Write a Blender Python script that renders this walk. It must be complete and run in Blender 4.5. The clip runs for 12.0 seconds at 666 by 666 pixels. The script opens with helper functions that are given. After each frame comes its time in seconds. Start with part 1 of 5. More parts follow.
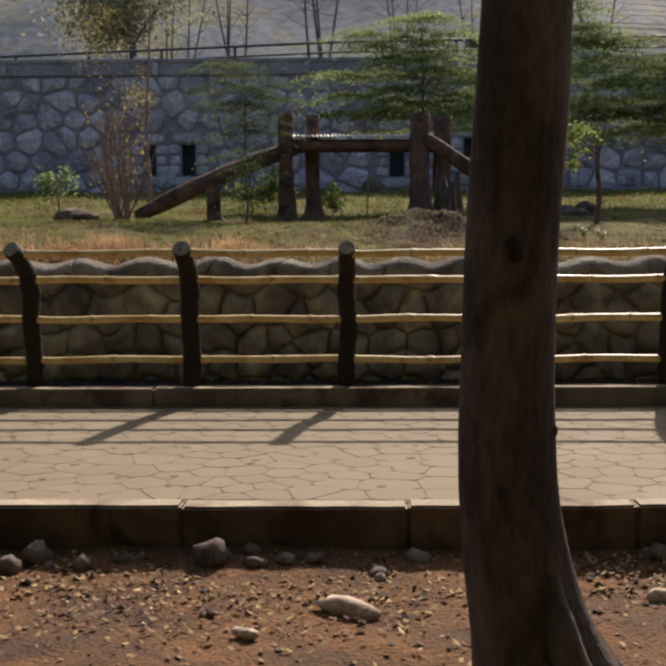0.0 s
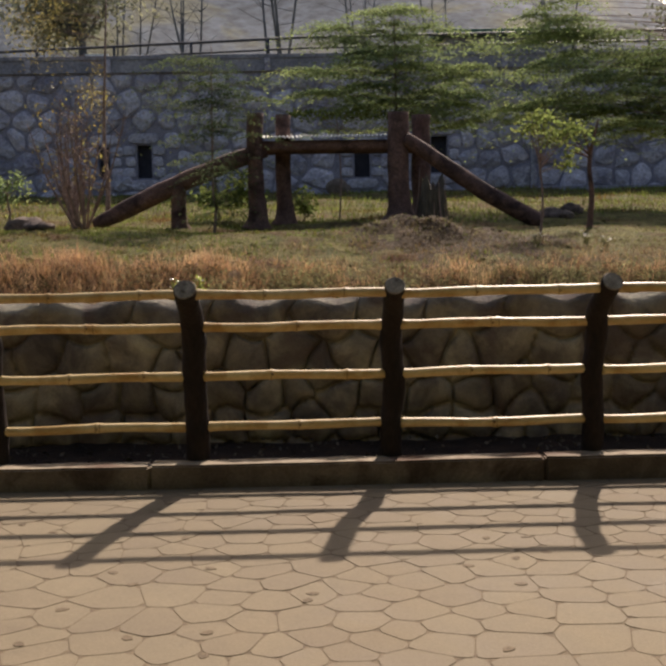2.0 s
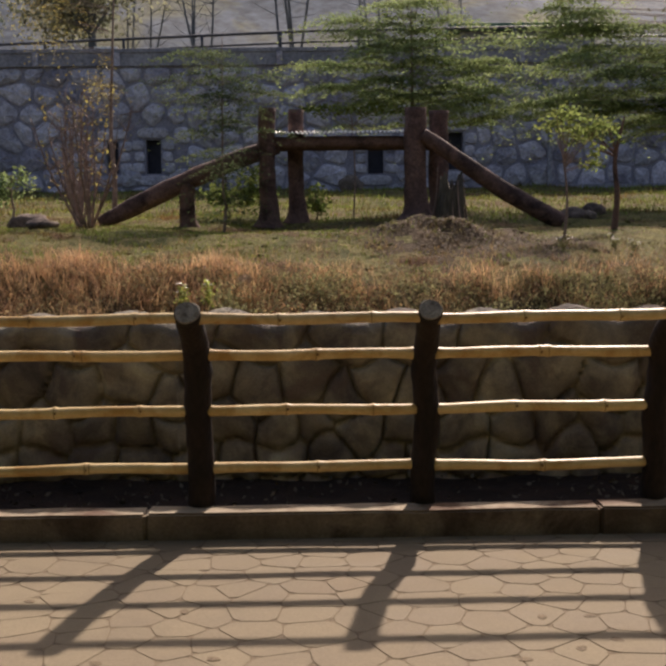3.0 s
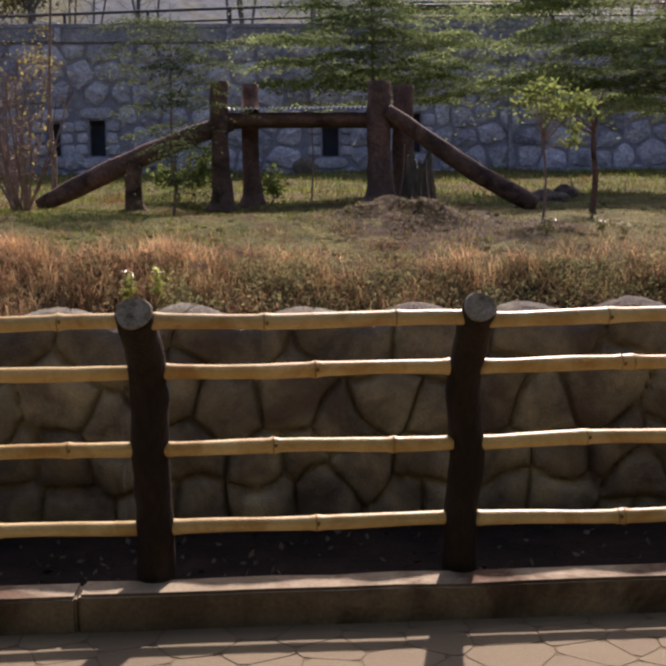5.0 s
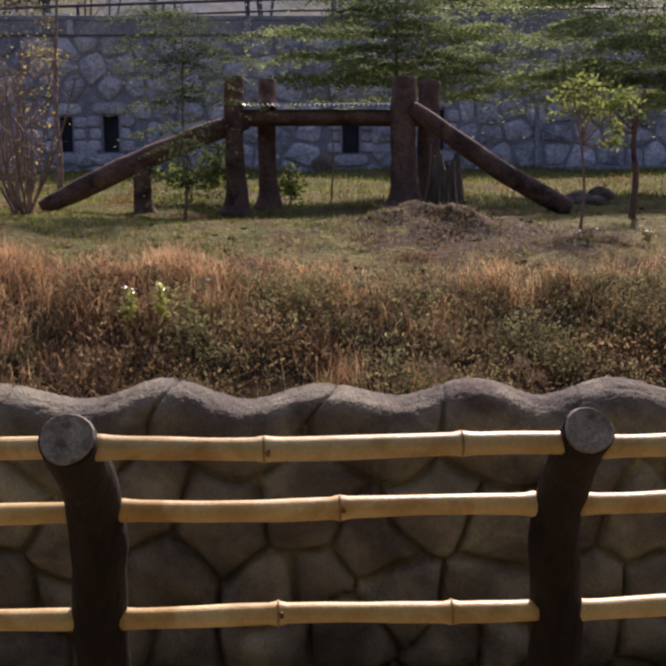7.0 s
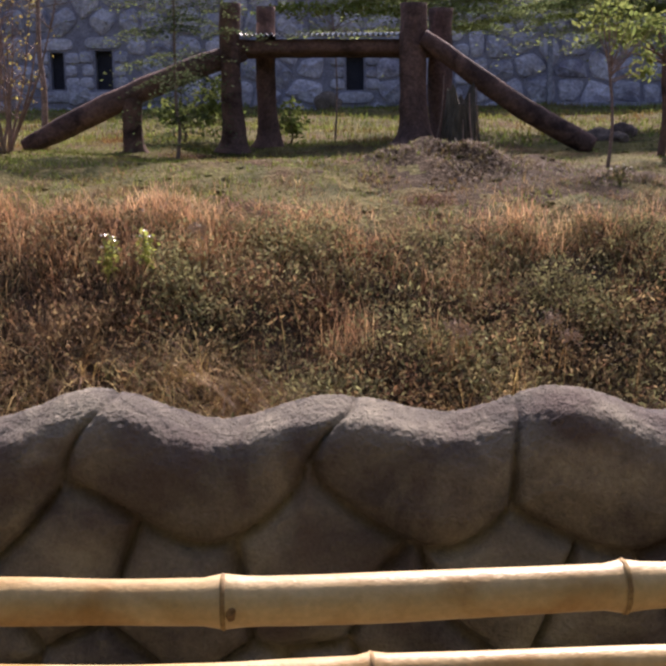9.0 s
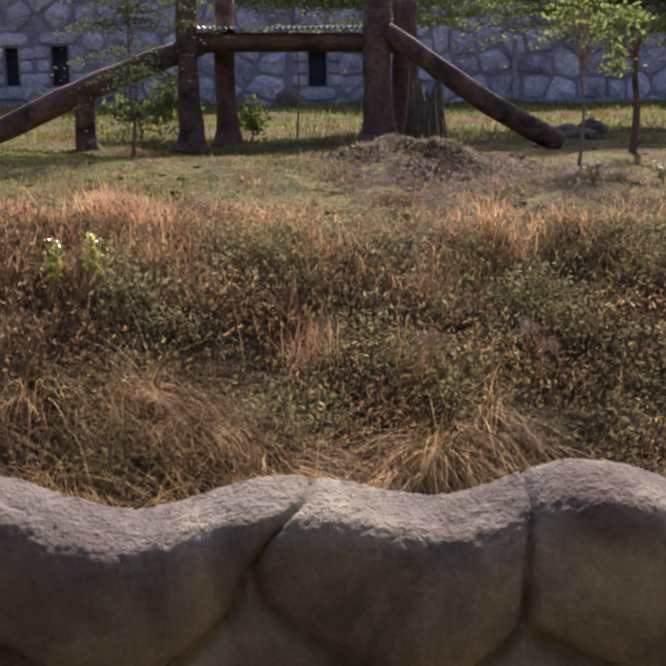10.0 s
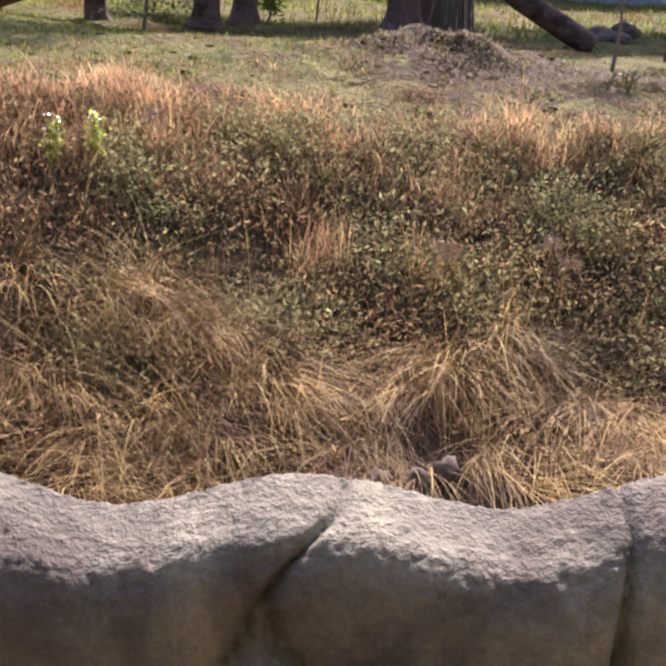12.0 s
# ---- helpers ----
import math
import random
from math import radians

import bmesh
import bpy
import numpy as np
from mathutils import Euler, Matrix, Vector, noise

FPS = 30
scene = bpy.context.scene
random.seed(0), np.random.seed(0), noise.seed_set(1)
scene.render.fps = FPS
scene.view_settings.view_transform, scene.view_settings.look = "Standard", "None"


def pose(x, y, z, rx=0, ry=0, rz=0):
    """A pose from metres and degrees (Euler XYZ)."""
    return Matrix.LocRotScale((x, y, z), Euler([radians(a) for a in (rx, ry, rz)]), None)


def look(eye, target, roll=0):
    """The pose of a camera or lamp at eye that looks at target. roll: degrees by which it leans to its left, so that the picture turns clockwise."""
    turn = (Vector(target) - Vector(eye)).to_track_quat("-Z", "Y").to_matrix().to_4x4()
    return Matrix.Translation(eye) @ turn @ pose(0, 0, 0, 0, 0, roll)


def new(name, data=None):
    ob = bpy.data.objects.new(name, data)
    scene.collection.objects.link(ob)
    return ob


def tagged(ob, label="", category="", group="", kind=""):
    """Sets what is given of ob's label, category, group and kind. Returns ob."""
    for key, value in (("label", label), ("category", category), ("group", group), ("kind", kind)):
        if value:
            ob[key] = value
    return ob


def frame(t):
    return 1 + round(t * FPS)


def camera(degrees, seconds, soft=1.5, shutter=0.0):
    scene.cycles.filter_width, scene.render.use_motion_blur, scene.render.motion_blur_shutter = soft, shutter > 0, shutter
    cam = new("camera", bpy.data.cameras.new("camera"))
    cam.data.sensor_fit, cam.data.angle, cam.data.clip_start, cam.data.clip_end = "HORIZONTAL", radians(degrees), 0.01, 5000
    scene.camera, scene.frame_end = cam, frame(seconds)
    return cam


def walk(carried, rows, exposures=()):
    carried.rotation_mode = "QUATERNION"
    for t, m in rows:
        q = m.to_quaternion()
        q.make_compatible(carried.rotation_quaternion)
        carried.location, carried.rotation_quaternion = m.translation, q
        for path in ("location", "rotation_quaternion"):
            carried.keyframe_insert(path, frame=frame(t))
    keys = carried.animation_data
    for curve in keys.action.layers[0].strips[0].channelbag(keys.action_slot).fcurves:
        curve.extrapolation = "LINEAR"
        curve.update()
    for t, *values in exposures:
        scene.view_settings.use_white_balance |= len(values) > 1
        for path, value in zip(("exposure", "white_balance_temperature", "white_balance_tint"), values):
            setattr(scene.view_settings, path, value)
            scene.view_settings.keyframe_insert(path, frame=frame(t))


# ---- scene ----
cam = camera(34.0, 12.0, soft=3.0)
PATH = [
    (0, (0.654, -8.411, 1.31), (0.611, -6.42, 1.126), -0.3),
    (0.5, (0.56, -8.029, 1.347), (0.534, -6.038, 1.16), -0.4),
    (1, (0.27, -7.511, 1.382), (0.308, -5.52, 1.201), -0.9),
    (1.5, (0.187, -7.112, 1.484), (0.246, -5.121, 1.3), -1.2),
    (2, (0.075, -6.683, 1.53), (0.12, -4.693, 1.341), -1.0),
    (2.5, (0.029, -6.24, 1.629), (0.049, -4.25, 1.436), -0.7),
    (4.5, (-0.098, -4.556, 1.624), (0.003, -2.57, 1.408), -0.5),
    (5, (-0.174, -4.179, 1.544), (-0.053, -2.196, 1.322), -0.7),
    (5.5, (-0.112, -3.835, 1.502), (0.008, -1.851, 1.276), -0.8),
    (6, (-0.059, -3.513, 1.509), (0.038, -1.529, 1.279), -0.5),
    (6.5, (-0.141, -3.097, 1.63), (-0.057, -1.112, 1.395), -0.1),
    (7, (-0.13, -2.856, 1.731), (-0.042, -0.871, 1.498), -0.4),
    (7.5, (-0.071, -2.525, 1.63), (0.02, -0.541, 1.392), -0.6),
    (9.5, (-0.107, -1.181, 1.689), (-0.028, 0.786, 1.336), -0.6),
    (10, (-0.044, -0.851, 1.679), (0.101, 1.114, 1.336), -0.7),
    (10.5, (0.002, -0.619, 1.708), (0.144, 1.342, 1.343), 1.0),
    (11, (-0.082, -0.426, 1.756), (-0.013, 1.509, 1.249), 3.9),
    (11.5, (-0.05, -0.395, 1.709), (0.087, 1.51, 1.111), 4.8),
    (12, (-0.082, -0.352, 1.683), (0.065, 1.57, 1.145), 3.2),
]
EXPOSURES = [(0, 0.35, 6480, 16), (2.5, 0.33, 6700, 19), (4.5, 0.52, 6480, 25), (7.5, 0.46, 6280, 30), (9.5, 0.83, 6220, 31), (10.5, 0.9, 6280, 32), (11, 1.17, 6070, 28), (12, 1.5, 6030, 27)]
walk(cam, [(t, look(eye, target, roll)) for t, eye, target, roll in PATH], EXPOSURES)

# ---- light ----
SUN = Vector((0.35, 1.135, 1.0)).normalized()
sun_data = bpy.data.lights.new("sun", "SUN")
sun_data.energy, sun_data.angle, sun_data.color = 5.0, radians(1.1), (1.0, 0.9, 0.76)
sun = new("sun", sun_data)
sun.matrix_world = look(SUN * 60, (0, 0, 0))
world = bpy.data.worlds.new("sky")
scene.world = world
world.use_nodes = True
sky = world.node_tree.nodes.new("ShaderNodeTexSky")
sky.sky_type, sky.sun_disc = "NISHITA", False
sky.sun_elevation, sky.sun_rotation = math.asin(SUN.z), math.atan2(SUN.x, SUN.y)
sky.air_density, sky.dust_density, sky.ozone_density = 1.2, 4.0, 1.0
world.node_tree.links.new(sky.outputs[0], world.node_tree.nodes["Background"].inputs[0])
world.node_tree.nodes["Background"].inputs[1].default_value = 0.09

# ---- materials ----
def mat(name, dark, light, scale=4.0, rough=0.85, bump=0.4, fine=60.0, vary=0.0, island=0.0, third=None,
        third_scale=1.0, through_light=0.0, metal=0.0, spec=0.25, stretch=(1, 1, 1), low=0.35, high=0.65, grain=0.35, glow=0.0, depth=0.6):
    """A two-scale noise material on world coordinates."""
    m = bpy.data.materials.new(name)
    m.use_nodes = True
    nt = m.node_tree
    n, link = nt.nodes, nt.links.new
    b = n["Principled BSDF"]
    geo = n.new("ShaderNodeNewGeometry")
    mapping = n.new("ShaderNodeMapping")
    mapping.inputs["Scale"].default_value = stretch
    link(geo.outputs["Position"], mapping.inputs[0])

    def noisy(size, detail=5.0, distortion=0.0):
        t = n.new("ShaderNodeTexNoise")
        t.inputs["Scale"].default_value, t.inputs["Detail"].default_value = size, detail
        t.inputs["Roughness"].default_value, t.inputs["Distortion"].default_value = 0.62, distortion
        link(mapping.outputs[0], t.inputs["Vector"])
        return t.outputs["Fac"]

    def blend(fac, a, c, kind="MIX"):
        x = n.new("ShaderNodeMix")
        x.data_type, x.blend_type = "RGBA", kind
        for socket, value in ((x.inputs[0], fac), (x.inputs[6], a), (x.inputs[7], c)):
            if isinstance(value, (int, float)):
                socket.default_value = value
            elif isinstance(value, tuple):
                socket.default_value = (*value, 1)
            else:
                link(value, socket)
        return x.outputs[2]

    def ramp(fac, lo, hi, a=0.0, c=1.0):
        r = n.new("ShaderNodeMapRange")
        r.inputs[1].default_value, r.inputs[2].default_value = lo, hi
        r.inputs[3].default_value, r.inputs[4].default_value = a, c
        link(fac, r.inputs[0])
        return r.outputs[0]

    big, small = noisy(scale, 6, 0.4), noisy(fine, 4)
    col = blend(ramp(big, low, high), dark, light)
    if third:
        col = blend(ramp(noisy(third_scale, 4, 0.6), 0.5, 0.66), col, third)
    hsv = n.new("ShaderNodeHueSaturation")
    link(col, hsv.inputs["Color"])
    val = ramp(small, 0.3, 0.7, 1 - grain, 1 + grain)
    for amount, node, out in ((vary, "ShaderNodeObjectInfo", "Random"), (island, "", "Random Per Island")):
        if amount:
            source = n.new(node).outputs[out] if node else geo.outputs[out]
            mul = n.new("ShaderNodeMath")
            mul.operation = "MULTIPLY"
            link(val, mul.inputs[0])
            link(ramp(source, 0, 1, 1 - amount, 1 + amount), mul.inputs[1])
            val = mul.outputs[0]
            link(ramp(source, 0, 1, 0.5 - 0.05 * amount, 0.5 + 0.05 * amount), hsv.inputs["Hue"])
    link(val, hsv.inputs["Value"])
    link(hsv.outputs[0], b.inputs["Base Color"])
    link(ramp(big, 0.3, 0.7, max(0.05, rough - 0.1), min(1, rough + 0.1)), b.inputs["Roughness"])
    b.inputs["Metallic"].default_value, b.inputs["Specular IOR Level"].default_value = metal, spec
    if bump:
        add = n.new("ShaderNodeMath")
        add.operation = "ADD"
        link(small, add.inputs[0])
        link(big, add.inputs[1])
        bp = n.new("ShaderNodeBump")
        bp.inputs["Strength"].default_value, bp.inputs["Distance"].default_value = bump, depth / fine
        link(add.outputs[0], bp.inputs["Height"])
        link(bp.outputs[0], b.inputs["Normal"])
    # self-emission in the base colour, used to lift the hill for painted haze
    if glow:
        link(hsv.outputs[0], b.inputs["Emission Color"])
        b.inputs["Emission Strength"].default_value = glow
    if through_light:
        tr, mx = n.new("ShaderNodeBsdfTranslucent"), n.new("ShaderNodeMixShader")
        link(hsv.outputs[0], tr.inputs[0])
        mx.inputs[0].default_value = through_light
        link(b.outputs[0], mx.inputs[1])
        link(tr.outputs[0], mx.inputs[2])
        link(mx.outputs[0], n["Material Output"].inputs[0])
    return m


M = dict(
    soil=mat("red_soil", (0.09, 0.04, 0.017), (0.185, 0.092, 0.04), 3, 0.95, 1.0, 45, third=(0.065, 0.037, 0.022), third_scale=1.6, depth=1.2),
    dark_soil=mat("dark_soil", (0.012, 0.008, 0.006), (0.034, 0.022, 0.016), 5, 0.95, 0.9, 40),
    flag=mat("flagstone", (0.171, 0.134, 0.084), (0.221, 0.178, 0.117), 2.2, 0.85, 0.35, 90, vary=0.05, third=(0.195, 0.152, 0.10), third_scale=0.8, grain=0.1),
    joint=mat("paving_joint", (0.13, 0.096, 0.06), (0.165, 0.125, 0.08), 8, 0.95, 0.5, 80),
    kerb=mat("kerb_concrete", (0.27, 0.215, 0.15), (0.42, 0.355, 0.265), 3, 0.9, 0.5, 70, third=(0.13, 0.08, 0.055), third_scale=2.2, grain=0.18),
    # near kerb's sides: soil brown with the front's shade painted into it
    kerb_side=mat("shaded_soiled_concrete", (0.055, 0.034, 0.022), (0.15, 0.10, 0.07), 2.5, 0.95, 0.6, 60, third=(0.045, 0.028, 0.018), third_scale=2.2, grain=0.2),
    # fence kerb's sides: concrete colour darkened to paint in their shade
    kerb_shaded=mat("shaded_concrete", (0.12, 0.085, 0.06), (0.26, 0.195, 0.14), 2.5, 0.95, 0.5, 60, third=(0.09, 0.06, 0.042), third_scale=2.0, grain=0.2),
    bark_post=mat("painted_bark", (0.011, 0.0075, 0.006), (0.029, 0.018, 0.014), 9, 0.7, 0.9, 55, stretch=(1, 1, 0.35)),
    cut_wood=mat("cut_log_end", (0.20, 0.18, 0.15), (0.36, 0.33, 0.28), 16, 0.85, 0.5, 120, third=(0.13, 0.11, 0.09), third_scale=20),
    bamboo=mat("yellow_rail", (0.53, 0.37, 0.15), (0.70, 0.54, 0.275), 5, 0.42, 0.25, 110, third=(0.44, 0.26, 0.08), third_scale=3.5, spec=0.35, vary=0.05, grain=0.1),
    ring=mat("rail_node", (0.24, 0.15, 0.06), (0.42, 0.29, 0.12), 40, 0.7, 0.3, 120),
    knot=mat("rail_knot", (0.10, 0.055, 0.025), (0.28, 0.17, 0.07), 60, 0.7, 0.4, 150),
    wall=mat("moulded_cement", (0.102, 0.091, 0.087), (0.355, 0.328, 0.252), 3.2, 0.95, 0.9, 95, depth=1.1, third=(0.13, 0.105, 0.092), third_scale=2.6, grain=0.16, spec=0.1, vary=0.18, low=0.36, high=0.68),
    rear=mat("rear_wall_stone", (0.38, 0.365, 0.43), (0.60, 0.58, 0.64), 1.8, 0.9, 1.0, 9, vary=0.2, third=(0.27, 0.255, 0.315), third_scale=0.6),
    mortar=mat("rear_wall_mortar", (0.21, 0.20, 0.245), (0.31, 0.30, 0.355), 3, 0.95, 0.5, 20),
    niche=mat("niche_dark", (0.04, 0.04, 0.052), (0.06, 0.058, 0.075), 3, 0.9, 0.2, 20),
    turf=mat("turf", (0.08, 0.085, 0.034), (0.20, 0.175, 0.075), 1.5, 0.95, 1.0, 10, third=(0.115, 0.07, 0.04), third_scale=0.9, depth=1.2, spec=0.05),
    bank=mat("bank_earth", (0.055, 0.04, 0.026), (0.115, 0.085, 0.055), 1.6, 0.95, 1.0, 12, depth=1.2, spec=0.05),
    green=mat("short_green_grass", (0.12, 0.17, 0.03), (0.29, 0.31, 0.09), 1.2, 0.9, 0, 9, third=(0.24, 0.145, 0.063), third_scale=0.7, island=0.5, through_light=0.35, spec=0.03),
    orange=mat("dry_russet_grass", (0.42, 0.235, 0.12), (0.76, 0.515, 0.295), 1.3, 0.8, 0, 9, island=0.4, through_light=0.42),
    scrub=mat("olive_scrub", (0.135, 0.11, 0.06), (0.34, 0.27, 0.145), 1.3, 0.8, 0, 11, island=0.45, through_light=0.3, third=(0.16, 0.085, 0.045), third_scale=0.9),
    straw=mat("golden_straw", (0.14, 0.07, 0.032), (0.68, 0.46, 0.205), 1.5, 0.7, 0, 9, island=0.6, through_light=0.3),
    olive=mat("olive_leaf", (0.175, 0.16, 0.075), (0.385, 0.365, 0.185), 1.3, 0.85, 0, 11, island=0.5, through_light=0.3, spec=0.08),
    bank_blade=mat("withered_blade", (0.14, 0.093, 0.052), (0.40, 0.28, 0.155), 1.6, 0.8, 0, 11, island=0.5, through_light=0.45, third=(0.30, 0.165, 0.085), third_scale=1.1),
    twig=mat("dead_stem", (0.10, 0.072, 0.052), (0.24, 0.175, 0.12), 1.3, 0.8, 0, 11, island=0.4),
    leaf=mat("tree_leaf", (0.15, 0.21, 0.095), (0.34, 0.40, 0.165), 0.6, 0.85, 0, 7, island=0.35, through_light=0.5, spec=0.02),
    dusky=mat("dusky_leaf", (0.07, 0.105, 0.055), (0.165, 0.205, 0.09), 0.9, 0.85, 0, 7, island=0.35, through_light=0.4, spec=0.02),
    lime=mat("young_leaf", (0.12, 0.165, 0.045), (0.25, 0.29, 0.09), 1.5, 0.8, 0, 7, island=0.3, through_light=0.45, spec=0.04),
    weed=mat("weed_leaf", (0.22, 0.27, 0.05), (0.46, 0.49, 0.13), 3.0, 0.7, 0, 12, island=0.3, through_light=0.45),
    yellow_leaf=mat("yellowing_leaf", (0.24, 0.20, 0.06), (0.40, 0.33, 0.11), 1.2, 0.6, 0, 7, island=0.35, through_light=0.45),
    dead_leaf=mat("fallen_leaf", (0.12, 0.062, 0.032), (0.34, 0.22, 0.115), 9, 0.85, 0, 30, island=0.6),
    stone=mat("loose_stone", (0.085, 0.065, 0.054), (0.21, 0.16, 0.13), 9, 0.9, 0.8, 60, vary=0.25),
    pale_stone=mat("pale_stone", (0.36, 0.27, 0.20), (0.52, 0.41, 0.30), 9, 0.9, 0.6, 60),
    trunk=mat("grey_brown_bark", (0.055, 0.04, 0.033), (0.15, 0.112, 0.092), 7, 0.9, 1.0, 40, stretch=(1, 1, 0.4), third=(0.045, 0.03, 0.025), third_scale=5, grain=0.25),
    log=mat("red_brown_log", (0.10, 0.06, 0.052), (0.19, 0.115, 0.092), 2.5, 0.85, 0.8, 18, third=(0.05, 0.03, 0.027), third_scale=1.5),
    stump=mat("weathered_stump", (0.05, 0.045, 0.037), (0.13, 0.115, 0.09), 5, 0.95, 1.0, 16, stretch=(1, 1, 0.25)),
    branch=mat("pale_branch", (0.17, 0.115, 0.095), (0.33, 0.245, 0.21), 3, 0.9, 0.4, 25),
    sheet=mat("corrugated_sheet", (0.55, 0.55, 0.53), (0.8, 0.79, 0.76), 2, 0.4, 0.1, 20, metal=0.4, spec=0.5),
    iron=mat("dark_iron", (0.035, 0.04, 0.05), (0.07, 0.075, 0.09), 4, 0.6, 0.2, 30, spec=0.4),
    # distance haze is put into the hill's blue-grey colour and its glow
    hill=mat("haze_tinted_hill", (0.075, 0.095, 0.115), (0.15, 0.17, 0.19), 0.16, 1.0, 0, 0.9, third=(0.17, 0.165, 0.10), third_scale=0.09, grain=0.45, glow=0.10),
    # far branches and crowns: air haze mixed into their greyed, paler colours
    haze_branch=mat("haze_tinted_branch", (0.10, 0.115, 0.14), (0.18, 0.19, 0.21), 0.4, 1.0, 0, 2),
    haze_leaf=mat("haze_tinted_crown", (0.21, 0.23, 0.165), (0.34, 0.34, 0.23), 0.3, 1.0, 0, 2, island=0.4, through_light=0.4),
    # leafy dark colour of the unseen screen behind the path
    woods=mat("sky_screen_foliage", (0.02, 0.03, 0.012), (0.06, 0.08, 0.03), 0.8, 0.9, 0.8, 6),
    green_paint=mat("green_paint", (0.05, 0.13, 0.09), (0.08, 0.19, 0.13), 1, 0.6, 0.1, 10),
    pale=mat("pale_render", (0.20, 0.20, 0.235), (0.33, 0.325, 0.36), 0.7, 0.9, 0.2, 8),
)


# ---- mesh helpers ----
def mesh_of(name, verts, faces, material, smooth=False):
    me = bpy.data.meshes.new(name)
    me.from_pydata([tuple(map(float, v)) for v in verts], [], [tuple(map(int, f)) for f in faces])
    me.materials.append(material)
    if smooth:
        me.polygons.foreach_set("use_smooth", [True] * len(me.polygons))
    me.update()
    return me


def quads_mesh(name, co, quads, material, smooth=False):
    """A large mesh of quads from arrays."""
    me = bpy.data.meshes.new(name)
    me.vertices.add(len(co))
    me.vertices.foreach_set("co", np.asarray(co, dtype=np.float32).ravel())
    me.loops.add(quads.size)
    me.loops.foreach_set("vertex_index", quads.astype(np.int32).ravel())
    me.polygons.add(len(quads))
    me.polygons.foreach_set("loop_start", np.arange(0, quads.size, 4, dtype=np.int32))
    me.polygons.foreach_set("loop_total", np.full(len(quads), 4, dtype=np.int32))
    if smooth:
        me.polygons.foreach_set("use_smooth", np.ones(len(quads), dtype=bool))
    me.materials.append(material)
    me.update(calc_edges=True)
    return me


def grid_mesh(name, co, material, smooth=True):
    """co: rows x columns x 3."""
    r, c = co.shape[:2]
    i = np.arange(r * c).reshape(r, c)
    q = np.stack([i[:-1, :-1], i[:-1, 1:], i[1:, 1:], i[1:, :-1]], -1).reshape(-1, 4)
    return quads_mesh(name, co.reshape(-1, 3), q, material, smooth)


def part(name, me, parent, label="", m=None):
    ob = new(name, me)
    ob.parent = parent
    if m is not None:
        ob.matrix_basis = m
    return tagged(ob, label)


def thing(name, place, label, category, group="", kind=""):
    ob = new(name)
    ob.location = place
    ob.empty_display_size = 0.1
    return tagged(ob, label, category, group, kind)


def box_mesh(name, size, material, bevel=0.01, at=(0, 0, 0)):
    bm = bmesh.new()
    bmesh.ops.create_cube(bm, size=1.0, matrix=Matrix.Translation(at) @ Matrix.Diagonal((*size, 1)))
    if bevel:
        bmesh.ops.bevel(bm, geom=bm.edges[:], offset=bevel, segments=2, affect="EDGES", profile=0.6)
    me = bpy.data.meshes.new(name)
    bm.to_mesh(me)
    bm.free()
    me.materials.append(material)
    return me


def smooth_line(points, steps):
    """A smooth line through a few points."""
    p = np.array(points, float)
    t = np.linspace(0, len(p) - 1, steps)
    i = np.clip(t.astype(int), 0, len(p) - 2)
    f = (t - i)[:, None]
    a, b, c, d = p[np.maximum(i - 1, 0)], p[i], p[i + 1], p[np.minimum(i + 2, len(p) - 1)]
    return 0.5 * (2 * b + (c - a) * f + (2 * a - 5 * b + 4 * c - d) * f**2 + (3 * b - a - 3 * c + d) * f**3)


def tube_mesh(name, points, radii, material, sides=10, rough=0.0, size=6.0, seed=0, caps=True, smooth=True):
    """A round body along a line, with uneven sides."""
    p = np.array(points, float)
    r = np.interp(np.linspace(0, 1, len(p)), np.linspace(0, 1, len(radii)), radii)
    verts, faces = [], []
    side = None
    for k in range(len(p)):
        d = Vector(p[min(k + 1, len(p) - 1)] - p[max(k - 1, 0)]).normalized()
        if side is None:
            side = d.orthogonal().normalized()
        side = (side - d * side.dot(d)).normalized()
        up = d.cross(side)
        for a in range(sides):
            t = 2 * math.pi * a / sides
            way = side * math.cos(t) + up * math.sin(t)
            q = Vector(p[k]) + way * r[k]
            if rough:
                q += way * r[k] * rough * noise.noise(q * size + Vector((seed * 7.3, 0, 0)))
            verts.append(q)
    n = len(p)
    for k in range(n - 1):
        for a in range(sides):
            b = (a + 1) % sides
            faces.append((k * sides + a, k * sides + b, (k + 1) * sides + b, (k + 1) * sides + a))
    if caps:
        faces.append(tuple(range(sides))[::-1])
        faces.append(tuple((n - 1) * sides + a for a in range(sides)))
    return mesh_of(name, verts, faces, material, smooth)


def rock_mesh(name, size, material, seed=0, cuts=2):
    bm = bmesh.new()
    bmesh.ops.create_icosphere(bm, subdivisions=cuts, radius=0.5)
    for v in bm.verts:
        k = 1 + 0.45 * noise.noise(v.co * 2.3 + Vector((seed * 3.1, 1, 0))) + 0.2 * noise.noise(v.co * 6 + Vector((0, seed, 0)))
        v.co = Vector((v.co.x * size[0], v.co.y * size[1], v.co.z * size[2])) * k
    me = bpy.data.meshes.new(name)
    bm.to_mesh(me)
    bm.free()
    me.polygons.foreach_set("use_smooth", [cuts > 1] * len(me.polygons))
    me.materials.append(material)
    return me


